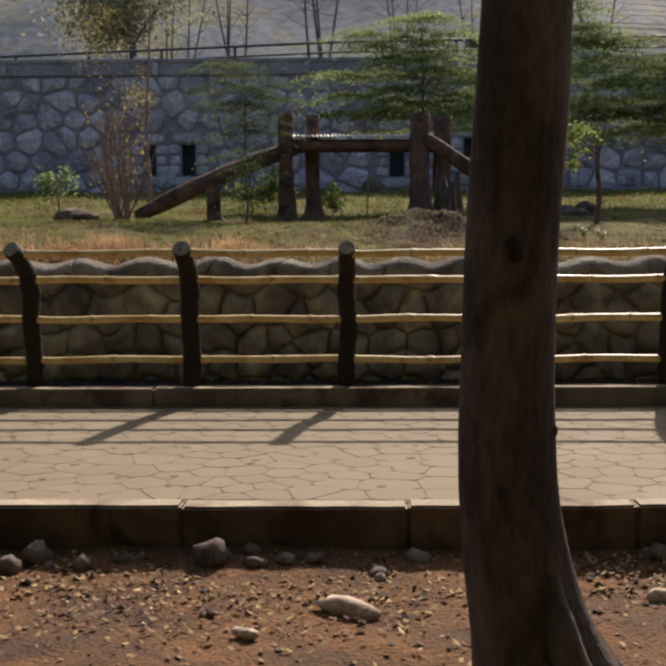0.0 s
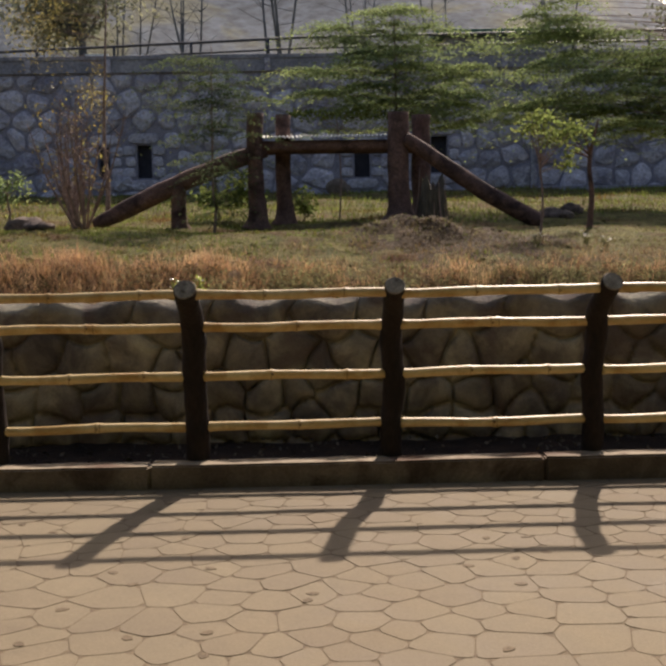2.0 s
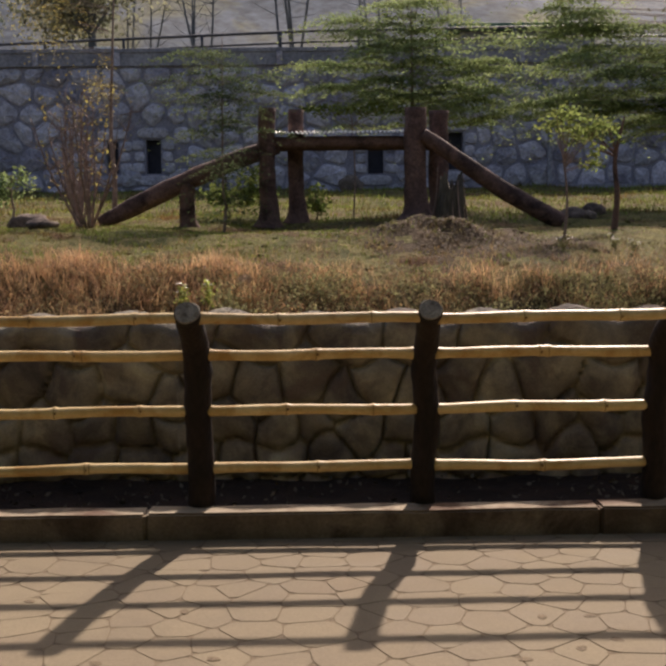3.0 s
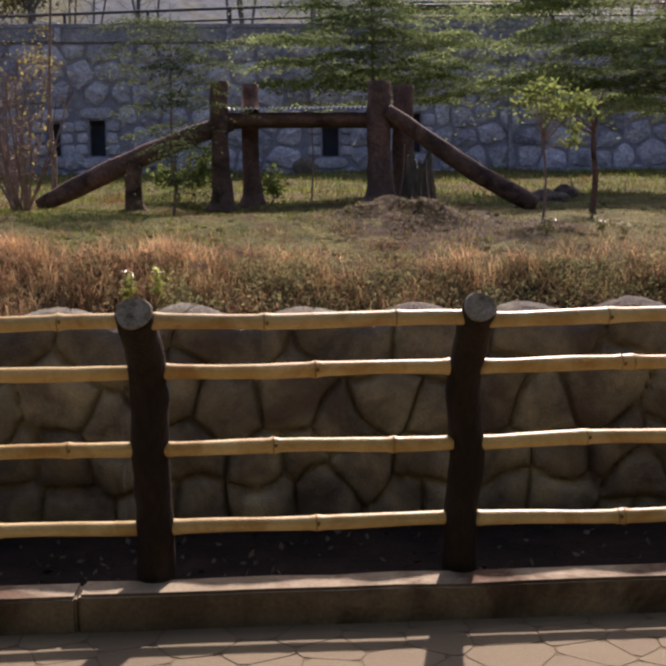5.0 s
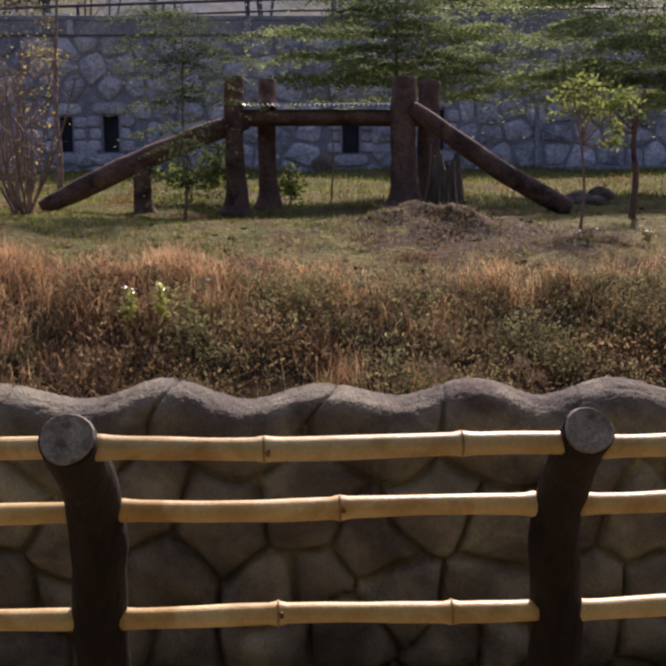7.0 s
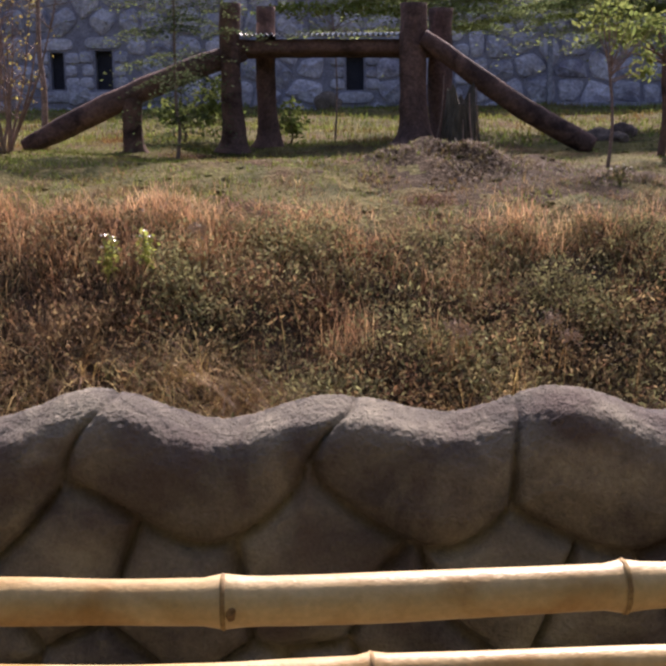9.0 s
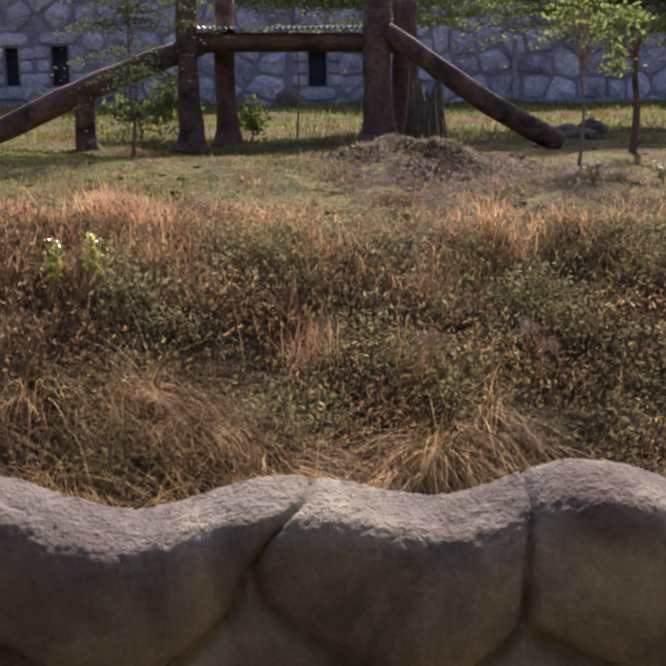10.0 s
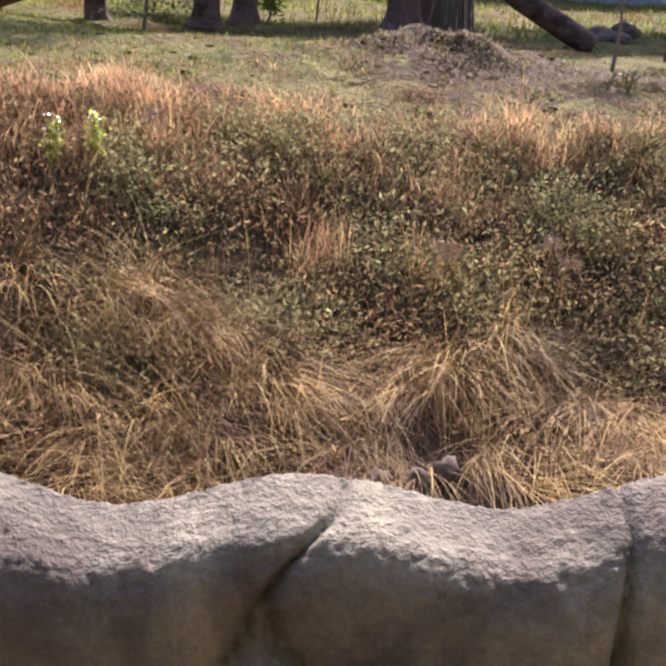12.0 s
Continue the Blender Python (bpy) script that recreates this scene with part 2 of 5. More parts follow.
def cell_polygons(seeds, x0, x1, y0, y1):
    """The cells of a set of seeds, each cut to the box: for every seed its corner list."""
    s = np.array(seeds)
    out = []
    for i, c in enumerate(s):
        poly = [(x0, y0), (x1, y0), (x1, y1), (x0, y1)]
        near = np.argsort(((s - c) ** 2).sum(1))[1:20]
        for j in near:
            mid, d = (c + s[j]) / 2, s[j] - c
            cut = []
            for k in range(len(poly)):
                a, b = np.array(poly[k]), np.array(poly[(k + 1) % len(poly)])
                da, db = (a - mid) @ d, (b - mid) @ d
                if da <= 0:
                    cut.append(tuple(a))
                if da * db < 0:
                    cut.append(tuple(a + (b - a) * da / (da - db)))
            poly = cut
            if len(poly) < 3:
                break
        out.append(poly)
    return out


def inset(poly, gap):
    p = np.array(poly)
    c = p.mean(0)
    d = np.linalg.norm(p - c, axis=1, keepdims=True)
    return c + (p - c) * np.clip(1 - gap / np.maximum(d, 1e-6), 0.2, 1)


def soften(poly, keep=0.22):
    """Cuts the corners of an outline."""
    p = np.array(poly)
    q = np.roll(p, -1, 0)
    return np.stack([p + (q - p) * keep, q + (p - q) * keep], 1).reshape(-1, 2)


def slab_mesh(name, outline, centre, depth, edge, material, flat_axis="z", wobble=0.0):
    """A stone slab with rounded rim, standing proud of its bed; outline in two axes about its centre."""
    o = np.array(outline) - centre
    n = len(o)
    rings = [(1.0, -depth), (1.0, -edge), (1 - edge / max(0.05, np.linalg.norm(o, axis=1).mean()) * 0.9, 0.0)]
    verts, faces = [], []
    for k, (f, h) in enumerate(rings):
        for a in o:
            z = h + (wobble * noise.noise(Vector((a[0] * 4 + centre[0] * 3, a[1] * 4, k))) if k == 2 else 0)
            verts.append((a[0] * f, a[1] * f, z) if flat_axis == "z" else (a[0] * f, -z, a[1] * f))
    verts.append((0, 0, wobble * 1.2) if flat_axis == "z" else (0, -wobble * 1.2, 0))
    for k in range(2):
        for a in range(n):
            b = (a + 1) % n
            faces.append((k * n + a, k * n + b, (k + 1) * n + b, (k + 1) * n + a))
    for a in range(n):
        faces.append((2 * n + a, 2 * n + (a + 1) % n, 3 * n))
    return mesh_of(name, verts, faces, material, False)


def blades_mesh(name, base, length, width, pitch, droop, turn, material, steps=3):
    """Many grass blades at once, each a tapering strip that bends over."""
    n = len(base)
    p = np.array(base, float)
    rows = []
    side = np.stack([-np.sin(turn), np.cos(turn), np.zeros(n)], 1)
    for k in range(steps + 1):
        w = (width * (1 - k / steps * 0.85))[:, None] * side
        rows += [p - w, p + w]
        a = pitch - droop * (k + 0.5) / steps
        p = p + (length / steps)[:, None] * np.stack([np.cos(a) * np.cos(turn), np.cos(a) * np.sin(turn), np.sin(a)], 1)
    co = np.stack(rows, 1).reshape(-1, 3)
    first = np.arange(n)[:, None] * (2 * steps + 2)
    q = np.concatenate([first + np.array([[2 * k, 2 * k + 1, 2 * k + 3, 2 * k + 2]]) for k in range(steps)], 0)
    return quads_mesh(name, co, q, material)


def leaves_mesh(name, at, size, material, flat=0.5, seed=1, long=1.8):
    """Many leaves at once, each a bent diamond."""
    g = np.random.default_rng(seed)
    n = len(at)
    nrm = g.normal(size=(n, 3)) * [1, 1, 0.4]
    nrm /= np.linalg.norm(nrm, axis=1, keepdims=True)
    nrm = nrm * (1 - flat) + np.array([0, 0, 1.0]) * flat
    nrm /= np.linalg.norm(nrm, axis=1, keepdims=True)
    u = np.cross(nrm, g.normal(size=(n, 3)))
    u /= np.linalg.norm(u, axis=1, keepdims=True)
    v = np.cross(nrm, u)
    s = (size * g.uniform(0.6, 1.3, n))[:, None]
    at = np.asarray(at)
    co = np.stack([at - u * s * long / 2, at - v * s * 0.5 - nrm * s * 0.12, at + u * s * long / 2, at + v * s * 0.5 - nrm * s * 0.12], 1)
    return quads_mesh(name, co.reshape(-1, 3), np.arange(4 * n).reshape(-1, 4), material)


# ---- the lie of the land ----
def path_z(y):
    return -0.014 * (y + 3.25) / 3.05


PROFILE_Y = [0.9, 5.5, 6.2, 7.2, 8.2, 9.0, 9.7, 10.3, 11.0, 13.6, 16.0, 19.0, 30.0, 37.8]
PROFILE_Z = [-1.55, -1.5, -1.3, -1.0, -0.45, 0.05, 0.45, 0.85, 1.05, 1.4, 1.46, 1.64, 2.45, 3.05]


def land(x, y):
    """Height of the enclosure's ground."""
    x, y = np.asarray(x, float), np.asarray(y, float)
    z = np.interp(y, PROFILE_Y, PROFILE_Z)
    z = z + 0.09 * np.sin(x * 0.9 + y * 0.35) * np.sin(y * 0.8 - x * 0.3) * np.clip((y - 2) / 5, 0, 1)
    z = z - 0.022 * np.clip(x, -6, 6) * np.clip((y - 7) / 4, 0, 1) * np.clip((20 - y) / 6, 0, 1)
    z = z + 0.4 * np.exp(-(((x - 2.2) / 1.1) ** 2 + ((y - 13.9) / 0.9) ** 2)) * (1 + 0.3 * np.sin(x * 5.1 + y) * np.sin(y * 4.3))
    z = z + 0.11 * np.sin(x * 3.3 + y * 1.4) * np.sin(y * 3.9 - x * 1.2 + 1.0) * np.clip((y - 6.6) / 0.8, 0, 1) * np.clip((10.1 - y) / 0.8, 0, 1)
    z = z + 0.18 * np.exp(-(((x - 3.6) / 0.7) ** 2 + ((y - 15.3) / 0.7) ** 2))
    return z


# ---- setting: ground, path, kerbs ----
def spread(a, b, fine_a, fine_b, step, coarse):
    return np.unique(np.round(np.concatenate([np.arange(a, fine_a, coarse), np.arange(fine_a, fine_b, step), np.arange(fine_b, b + coarse, coarse)]), 4))


xs, ys = spread(-400, 400, -4, 4, 0.06, 12), spread(-400, -3.3, -9.4, -3.3, 0.06, 12)
ys = ys[ys <= -3.2]
gx, gy = np.meshgrid(xs, ys)


def soil_z(x, y):
    """Height of the bare soil, banked up a little against the kerb."""
    return -0.25 + 0.055 * np.exp(-((np.asarray(y) + 3.3) / 0.16) ** 2) * (0.75 + 0.25 * np.sin(np.asarray(x) * 4.1) * np.sin(np.asarray(x) * 1.7))


gz = soil_z(gx, gy)
close = (np.abs(gx) < 5) & (gy > -10)
for i, j in zip(*np.nonzero(close)):
    p = Vector((gx[i, j], gy[i, j], 0))
    gz[i, j] += 0.03 * noise.noise(p * 1.3) + 0.014 * noise.noise(p * 6) + 0.007 * noise.noise(p * 17)
ground = tagged(new("ground", grid_mesh("ground", np.stack([gx, gy, gz], -1), M["soil"])), "bare red soil strewn with dry leaves and stones", "ground", kind="structure")

bed = []
for y in (-3.2, -0.12):
    bed.append([(x, y, path_z(y) - 0.0025) for x in (-90.0, 90.0)])
pavement = tagged(new("pavement", grid_mesh("pavement", np.array(bed), M["joint"])), "cream crazy-paved footpath of irregular flagstones", "pavement", kind="structure")

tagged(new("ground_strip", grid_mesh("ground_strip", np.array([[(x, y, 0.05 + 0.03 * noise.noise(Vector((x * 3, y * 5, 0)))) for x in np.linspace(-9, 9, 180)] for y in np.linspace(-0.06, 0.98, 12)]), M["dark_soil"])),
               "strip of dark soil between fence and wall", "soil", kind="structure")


def kerb_row(name, label, joints, y0, y1, z0, z1, side):
    row = thing(name, (0, 0, 0), label, "kerb", kind="structure")
    for k, (a, b) in enumerate(zip(joints, joints[1:])):
        bm = bmesh.new()
        bmesh.ops.create_cube(bm, size=1.0, matrix=Matrix.Diagonal((b - a - 0.005, y1 - y0, z1 - z0, 1)))
        bmesh.ops.subdivide_edges(bm, edges=[e for e in bm.edges if abs(e.verts[0].co.x - e.verts[1].co.x) > 0.1], cuts=9)
        bmesh.ops.bevel(bm, geom=[e for e in bm.edges if e.calc_face_angle(0) > 1.0], offset=0.012, segments=2, affect="EDGES")
        for v in bm.verts:
            q = v.co + Vector((a * 3, 0, k))
            v.co += Vector((0, 0.008 * noise.noise(q * 5), 0.006 * noise.noise(q * 4 + Vector((9, 0, 0)))))
        me = bpy.data.meshes.new("kerbstone")
        bm.to_mesh(me)
        bm.free()
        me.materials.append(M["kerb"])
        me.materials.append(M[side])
        # upward faces stay pale, all others take the tone with painted shade
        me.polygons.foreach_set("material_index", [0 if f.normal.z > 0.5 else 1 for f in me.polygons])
        x = (a + b) / 2
        part("kerbstone", me, row, m=pose(x, (y0 + y1) / 2, (z0 + z1) / 2 + 0.004 * math.sin(k * 2.1)))
    return row


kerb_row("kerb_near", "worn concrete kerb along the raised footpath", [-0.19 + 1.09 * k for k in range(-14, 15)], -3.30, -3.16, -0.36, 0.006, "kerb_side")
kerb_row("kerb_fence", "low concrete kerb at the foot of the fence", [-0.9 + 2.4 * k for k in range(-6, 7)], -0.198, -0.03, -0.2, 0.13, "kerb_shaded")


# ---- setting: moulded wall along the moat ----
PEAKS = [-4.5, -3.95, -3.4, -2.85, -2.3, -1.74, -1.14, -0.56, 0.04, 0.53, 1.07, 1.59, 2.13, 2.68, 3.2, 3.75, 4.3, 4.8]
LIFTS = [0.06, 0.05, 0.07, 0.05, 0.06, 0.05, 0.062, 0.078, 0.048, 0.066, 0.05, 0.08, 0.06, 0.055, 0.07, 0.06, 0.05, 0.06]
JUNCTIONS = [p + d for p, d in zip(PEAKS, [0.03, -0.04, 0.05, -0.03, 0.04, -0.05, 0.04, 0.05, 0.02, -0.09, -0.14, -0.06, 0.05, 0.03, -0.05, 0.04, 0.03, 0.0])]
LEANS = [-0.08, -0.03, -0.1, 0.04, -0.07, -0.02, -0.06, -0.11, -0.12, -0.03, -0.05, -0.1, 0.03, -0.07, -0.02, -0.08, 0.02, 0.0]
FORKS = [0.13, 0.15, 0.11, 0.16, 0.12, 0.15, 0.14, 0.14, 0.12, 0.19, 0.14, 0.12, 0.16, 0.11, 0.15, 0.12, 0.14, 0.13]
WALL_Y = 0.89


def crest(x):
    k = np.interp(x, PEAKS, np.arange(len(PEAKS)))
    return 1.038 + np.interp(x, PEAKS, LIFTS) * (0.5 + 0.5 * np.cos(2 * np.pi * k)) ** 0.9 + 0.004 * np.sin(k * 9)


def moat_wall():
    """Scale-like top stones with rounded undersides, and rows of cushion stones below them."""
    wall = thing("wall_moat", (0, 0, 0), "low moulded cement wall with a wavy top and swollen stone shapes", "wall", kind="structure")
    g = np.random.default_rng(3)
    stem_x = [j + d for j, d in zip(JUNCTIONS, LEANS)]
    seeds = []
    for k, (a, b) in enumerate(zip(stem_x, stem_x[1:])):
        seeds.append((a + g.uniform(-0.02, 0.02), 0.36 + g.uniform(-0.02, 0.02)))
        seeds.append(((a + b) / 2 + g.uniform(-0.03, 0.03), 0.47 + g.uniform(-0.02, 0.03)))
    for row, s in enumerate((0.66, 0.87, 1.08, 1.28)):
        x = JUNCTIONS[0] + (row % 2) * 0.14
        while x < JUNCTIONS[-1]:
            seeds.append((x + g.uniform(-0.06, 0.06), s + g.uniform(-0.06, 0.06)))
            x += g.uniform(0.24, 0.36)
    seeds = np.array(seeds)
    x = np.concatenate([np.arange(-4.5, -1.3, 0.022), np.arange(-1.3, -0.85, 0.009), np.arange(-0.85, 0.95, 0.0055), np.arange(0.95, 1.4, 0.009), np.arange(1.4, 4.75, 0.022)])
    front = np.concatenate([np.arange(1.3, 0.62, -0.02), np.arange(0.62, 0.14, -0.0085), np.linspace(0.135, -0.24, 66), [-0.6, -2.6]])
    X, S = np.meshgrid(x, front)
    top = crest(X)
    arc = np.clip((0.14 - S) / 0.36, 0, 1)
    ang = arc * np.pi
    co_, si_ = np.cos(ang), np.sin(ang)
    long_ = np.sqrt(np.abs(co_) ** 2.96 + si_ ** 2.96)
    ny = np.where(S > 0.14, -1.0, -np.sign(co_) * np.abs(co_) ** 1.48 / long_)
    nz = np.where(S > 0.14, 0.0, si_ ** 1.48 / long_)
    front_r, back_r = 0.14, 0.03
    Y = np.where(S > 0.14, WALL_Y, WALL_Y + front_r - np.where(ang < np.pi / 2, front_r, back_r) * np.sign(co_) * np.abs(co_) ** 0.52)
    Z = np.where(S > 0.14, top - S, top - 0.14 + 0.14 * si_ ** 0.52)
    Z = np.where(S < -0.24, top - 0.14 + (S + 0.22), Z)
    Z = Z - 0.22 * np.clip(WALL_Y + front_r - Y, 0, 0.14)
    Y = np.where(S < -0.24, WALL_Y + front_r + back_r, Y)
    ny, nz = np.where(S < -0.24, 1.0, ny), np.where(S < -0.24, 0.0, nz)
    # the joints of the top stones: a stem down from each junction, then a hanging bow to the next fork
    column = np.zeros(X.shape, int)
    side = np.full(X.shape, 9.0)
    for k, (j, e, f) in enumerate(zip(JUNCTIONS, stem_x, FORKS)):
        at = j + (e - j) * np.clip((S + 0.05) / (f + 0.05), 0, 1)
        column += X > at
        side = np.minimum(side, np.where(S < f, np.abs(X - at), np.hypot(X - e, S - f)))
    hang = np.full(X.shape, 0.2)
    lower_edge = np.full(X.shape, 9.0)
    for k in range(len(stem_x) - 1):
        a, b, fa, fb = stem_x[k], stem_x[k + 1], FORKS[k], FORKS[k + 1]
        u = np.linspace(0, 1, 40)
        bow_x, bow_s = a + (b - a) * u, fa + (fb - fa) * u + (0.125 + 0.03 * math.sin(k * 2.3)) * np.sin(np.pi * u) ** 0.85
        near = (X > a - 0.3) & (X < b + 0.3)
        gap = np.hypot(X[near][:, None] - bow_x, S[near][:, None] - bow_s).min(1)
        lower_edge[near] = np.minimum(lower_edge[near], gap)
        inside = (X >= a) & (X < b)
        hang[inside] = np.interp(X[inside], bow_x, bow_s)
    in_top = S < hang
    V = np.maximum(S, -0.02)
    wx, ws = 0.02 * np.sin(X * 17 + V * 9), 0.02 * np.sin(X * 13 - V * 15)
    d = np.hypot((X + wx)[..., None] - seeds[:, 0], ((V + ws)[..., None] - seeds[:, 1]) * 1.05)
    cell = d.argmin(-1)
    ds = np.sort(d, -1)
    edge = np.where(in_top, np.minimum(side, lower_edge), np.minimum((ds[..., 1] - ds[..., 0]) * 0.6, lower_edge))
    ids = np.where(in_top, column, 100 + cell)
    cap = np.clip((S + 0.02) / 0.2, 0.1, 1)
    groove = np.interp(S, [-0.06, 0.06, 0.2], [0.006, 0.02, 0.03])
    width = np.interp(S, [-0.06, 0.06, 0.2], [0.004, 0.009, 0.013])
    out = cap * 0.042 * (1 - np.exp(-edge / 0.05)) - groove * np.exp(-((edge / width) ** 2))
    pits = np.clip((0.2 - S) / 0.14, 0.06, 1)
    for i in range(X.shape[0]):
        for j in range(X.shape[1]):
            q = Vector((X[i, j], Y[i, j] * 1.6, Z[i, j] * 1.6))
            p = pits[i, j]
            out[i, j] += 0.010 * noise.noise(q * 5) + 0.002 * noise.noise(q * 16) + p * (0.003 * noise.noise(q * 24) + 0.0065 * min(0.0, noise.noise(q * 82) + 0.08) + 0.004 * noise.noise(q * 120))
    co = np.stack([X, Y + ny * out, Z + nz * out], -1)
    flat = co.reshape(-1, 3)
    r, c = X.shape
    idx = np.arange(r * c).reshape(r, c)
    quads = np.stack([idx[:-1, :-1], idx[:-1, 1:], idx[1:, 1:], idx[1:, :-1]], -1).reshape(-1, 4)
    owner = ids[:-1, :-1].reshape(-1)
    for k in np.unique(owner):
        q = quads[owner == k]
        used, inv = np.unique(q, return_inverse=True)
        part("moulded_stone", quads_mesh("moulded_stone", flat[used], inv.reshape(-1, 4), M["wall"], True), wall)
    for a, b in ((-90, -4.5), (4.72, 90)):
        part("wall_run", box_mesh("wall_run", (b - a, 0.3, 3.0), M["wall"], 0.06, ((a + b) / 2, WALL_Y + 0.15, -0.44)), wall)


moat_wall()

# ---- setting: enclosure ground ----
ex, ey = spread(-60, 60, -9, 11, 0.14, 3), spread(0.9, 37.8, 5, 20, 0.12, 0.7)
ey = ey[ey <= 38.3]
gx, gy = np.meshgrid(ex, ey)
gz = land(gx, gy)
for i in range(gx.shape[0]):
    for j in range(gx.shape[1]):
        gz[i, j] += 0.05 * noise.noise(Vector((gx[i, j] * 1.6, gy[i, j] * 1.6, 3))) + 0.025 * noise.noise(Vector((gx[i, j] * 4, gy[i, j] * 4, 7)))
lawn = tagged(new("enclosure_ground", grid_mesh("enclosure_ground", np.stack([gx, gy, gz], -1), M["turf"])), "sloping enclosure ground of worn grass and brown earth", "ground", kind="structure")
lawn.data.materials.append(M["bank"])
lawn.data.polygons.foreach_set("material_index", [1 if p.center.y < 10.0 + 0.3 * math.sin(p.center.x * 2.1) or (p.center.x - 2.9) ** 2 / 4.5 + (p.center.y - 13.2) ** 2 / 4.0 < 1 + 0.4 * math.sin(p.center.x * 7) + 0.3 * math.sin(p.center.y * 5 + p.center.x * 2) else 0 for p in lawn.data.polygons])


# ---- setting: rear retaining wall, terrace, hill ----
REAR_Y = 37.5
NICHES = [(-7.95, 3.72, 0.45, 1.25), (-6.35, 3.7, 0.58, 1.32), (2.37, 3.62, 0.62, 1.2), (5.48, 3.75, 0.66, 1.45)]


def rear_wall():
    wall = thing("wall_rear", (0, 0, 0), "tall grey rubble-stone retaining wall with dark joints", "wall", kind="structure")
    x0, x1, z0, z1 = -26.0, 30.0, 2.4, 8.35
    cuts = sorted({x0, x1, *[n[0] - n[2] / 2 for n in NICHES], *[n[0] + n[2] / 2 for n in NICHES]})
    for a, b in zip(cuts, cuts[1:]):
        hole = [n for n in NICHES if abs(n[0] - (a + b) / 2) < 0.01]
        spans = [(z0, z1)] if not hole else [(z0, hole[0][1]), (hole[0][1] + hole[0][3], z1)]
        for lo, hi in spans:
            part("mortar", box_mesh("mortar", (b - a, 0.5, hi - lo), M["mortar"], 0, ((a + b) / 2, REAR_Y + 0.29, (lo + hi) / 2)), wall)
    for n in NICHES:
        part("niche", box_mesh("niche", (n[2] + 0.04, 0.1, n[3] + 0.04), M["niche"], 0, (n[0], REAR_Y + 0.5, n[1] + n[3] / 2)), wall, "dark recessed drain opening")
    g = np.random.default_rng(11)
    seeds = []
    z = z0 + 0.3
    row = 0
    while z < z1:
        x = x0 + (row % 2) * 0.5
        while x < x1:
            s = (x + g.uniform(-0.28, 0.28), z + g.uniform(-0.24, 0.24))
            if -15 < s[0] < 17 and s[1] < 8.0:
                seeds.append(s)
            x += g.uniform(0.75, 1.25)
        z += 0.82
        row += 1
    for poly, s in zip(cell_polygons(seeds, -15.2, 17.2, z0, z1 - 0.52), seeds):
        if len(poly) < 3 or any(max(p[0] for p in poly) > n[0] - n[2] / 2 - 0.02 and min(p[0] for p in poly) < n[0] + n[2] / 2 + 0.02
                                and max(p[1] for p in poly) > n[1] - 0.02 and min(p[1] for p in poly) < n[1] + n[3] + 0.02 for n in NICHES):
            continue
        o = soften(soften(inset(poly, 0.055 + 0.03 * g.uniform()), 0.18), 0.25)
        c = o.mean(0)
        part("rubble_stone", slab_mesh("rubble_stone", o, c, 0.12, 0.07, M["rear"], "y", 0.09), wall, m=pose(c[0], REAR_Y - 0.05 + g.uniform(-0.02, 0.03), c[1]))
    for n in NICHES:
        for sx in (-1, 1):
            for k in range(3):
                h = n[3] / 3
                w = 0.42 + 0.1 * ((k + sx) % 2)
                o = soften(soften([(-w / 2, -h * 0.44), (w / 2, -h * 0.46), (w / 2 - 0.03, h * 0.45), (-w / 2 + 0.02, h * 0.43)], 0.2), 0.25)
                part("jamb_stone", slab_mesh("jamb_stone", o, o.mean(0), 0.1, 0.05, M["rear"], "y", 0.02), wall, m=pose(n[0] + sx * (n[2] / 2 + 0.05 + w / 2), REAR_Y - 0.05, n[1] + h * (k + 0.5)))
        for z, h in ((n[1] - 0.26, 0.4), (n[1] + n[3] + 0.26, 0.42)):
            w = n[2] + 0.7
            o = soften(soften([(-w / 2, -h / 2), (w / 2, -h * 0.47), (w * 0.47, h / 2), (-w * 0.48, h * 0.48)], 0.2), 0.25)
            part("jamb_stone", slab_mesh("jamb_stone", o, o.mean(0), 0.1, 0.05, M["rear"], "y", 0.02), wall, m=pose(n[0], REAR_Y - 0.05, z))
    part("upper_band", box_mesh("upper_band", (56, 0.12, 0.5), M["pale"], 0.01, (2, REAR_Y - 0.04, z1 - 0.25)), wall, "plain rendered upper band")
    for k in range(-8, 9):
        part("pilaster", box_mesh("pilaster", (0.22, 0.1, 0.5), M["rear"], 0.01, (k * 3.15 - 1.35, REAR_Y - 0.12, z1 - 0.25)), wall)
    part("pilaster", box_mesh("pilaster", (0.16, 0.16, 4.4), M["pale"], 0.02, (9.2, REAR_Y - 0.14, 4.9)), wall)
    part("coping", box_mesh("coping", (56, 0.7, 0.16), M["pale"], 0.02, (2, REAR_Y + 0.2, z1 + 0.08)), wall, "pale concrete coping")
    part("footing", box_mesh("footing", (19, 0.5, 0.42), M["pale"], 0.03, (18.8, REAR_Y - 0.3, 2.9)), wall, "pale concrete footing ledge")


rear_wall()
terrace = tagged(new("terrace", grid_mesh("terrace", np.array([[(x, y, z) for x in np.linspace(-200, 200, 60)] for y, z in ((37.9, 8.42), (42, 8.6), (55, 9.5), (80, 13))]), M["turf"])), "dry grass terrace above the retaining wall", "ground", kind="structure")

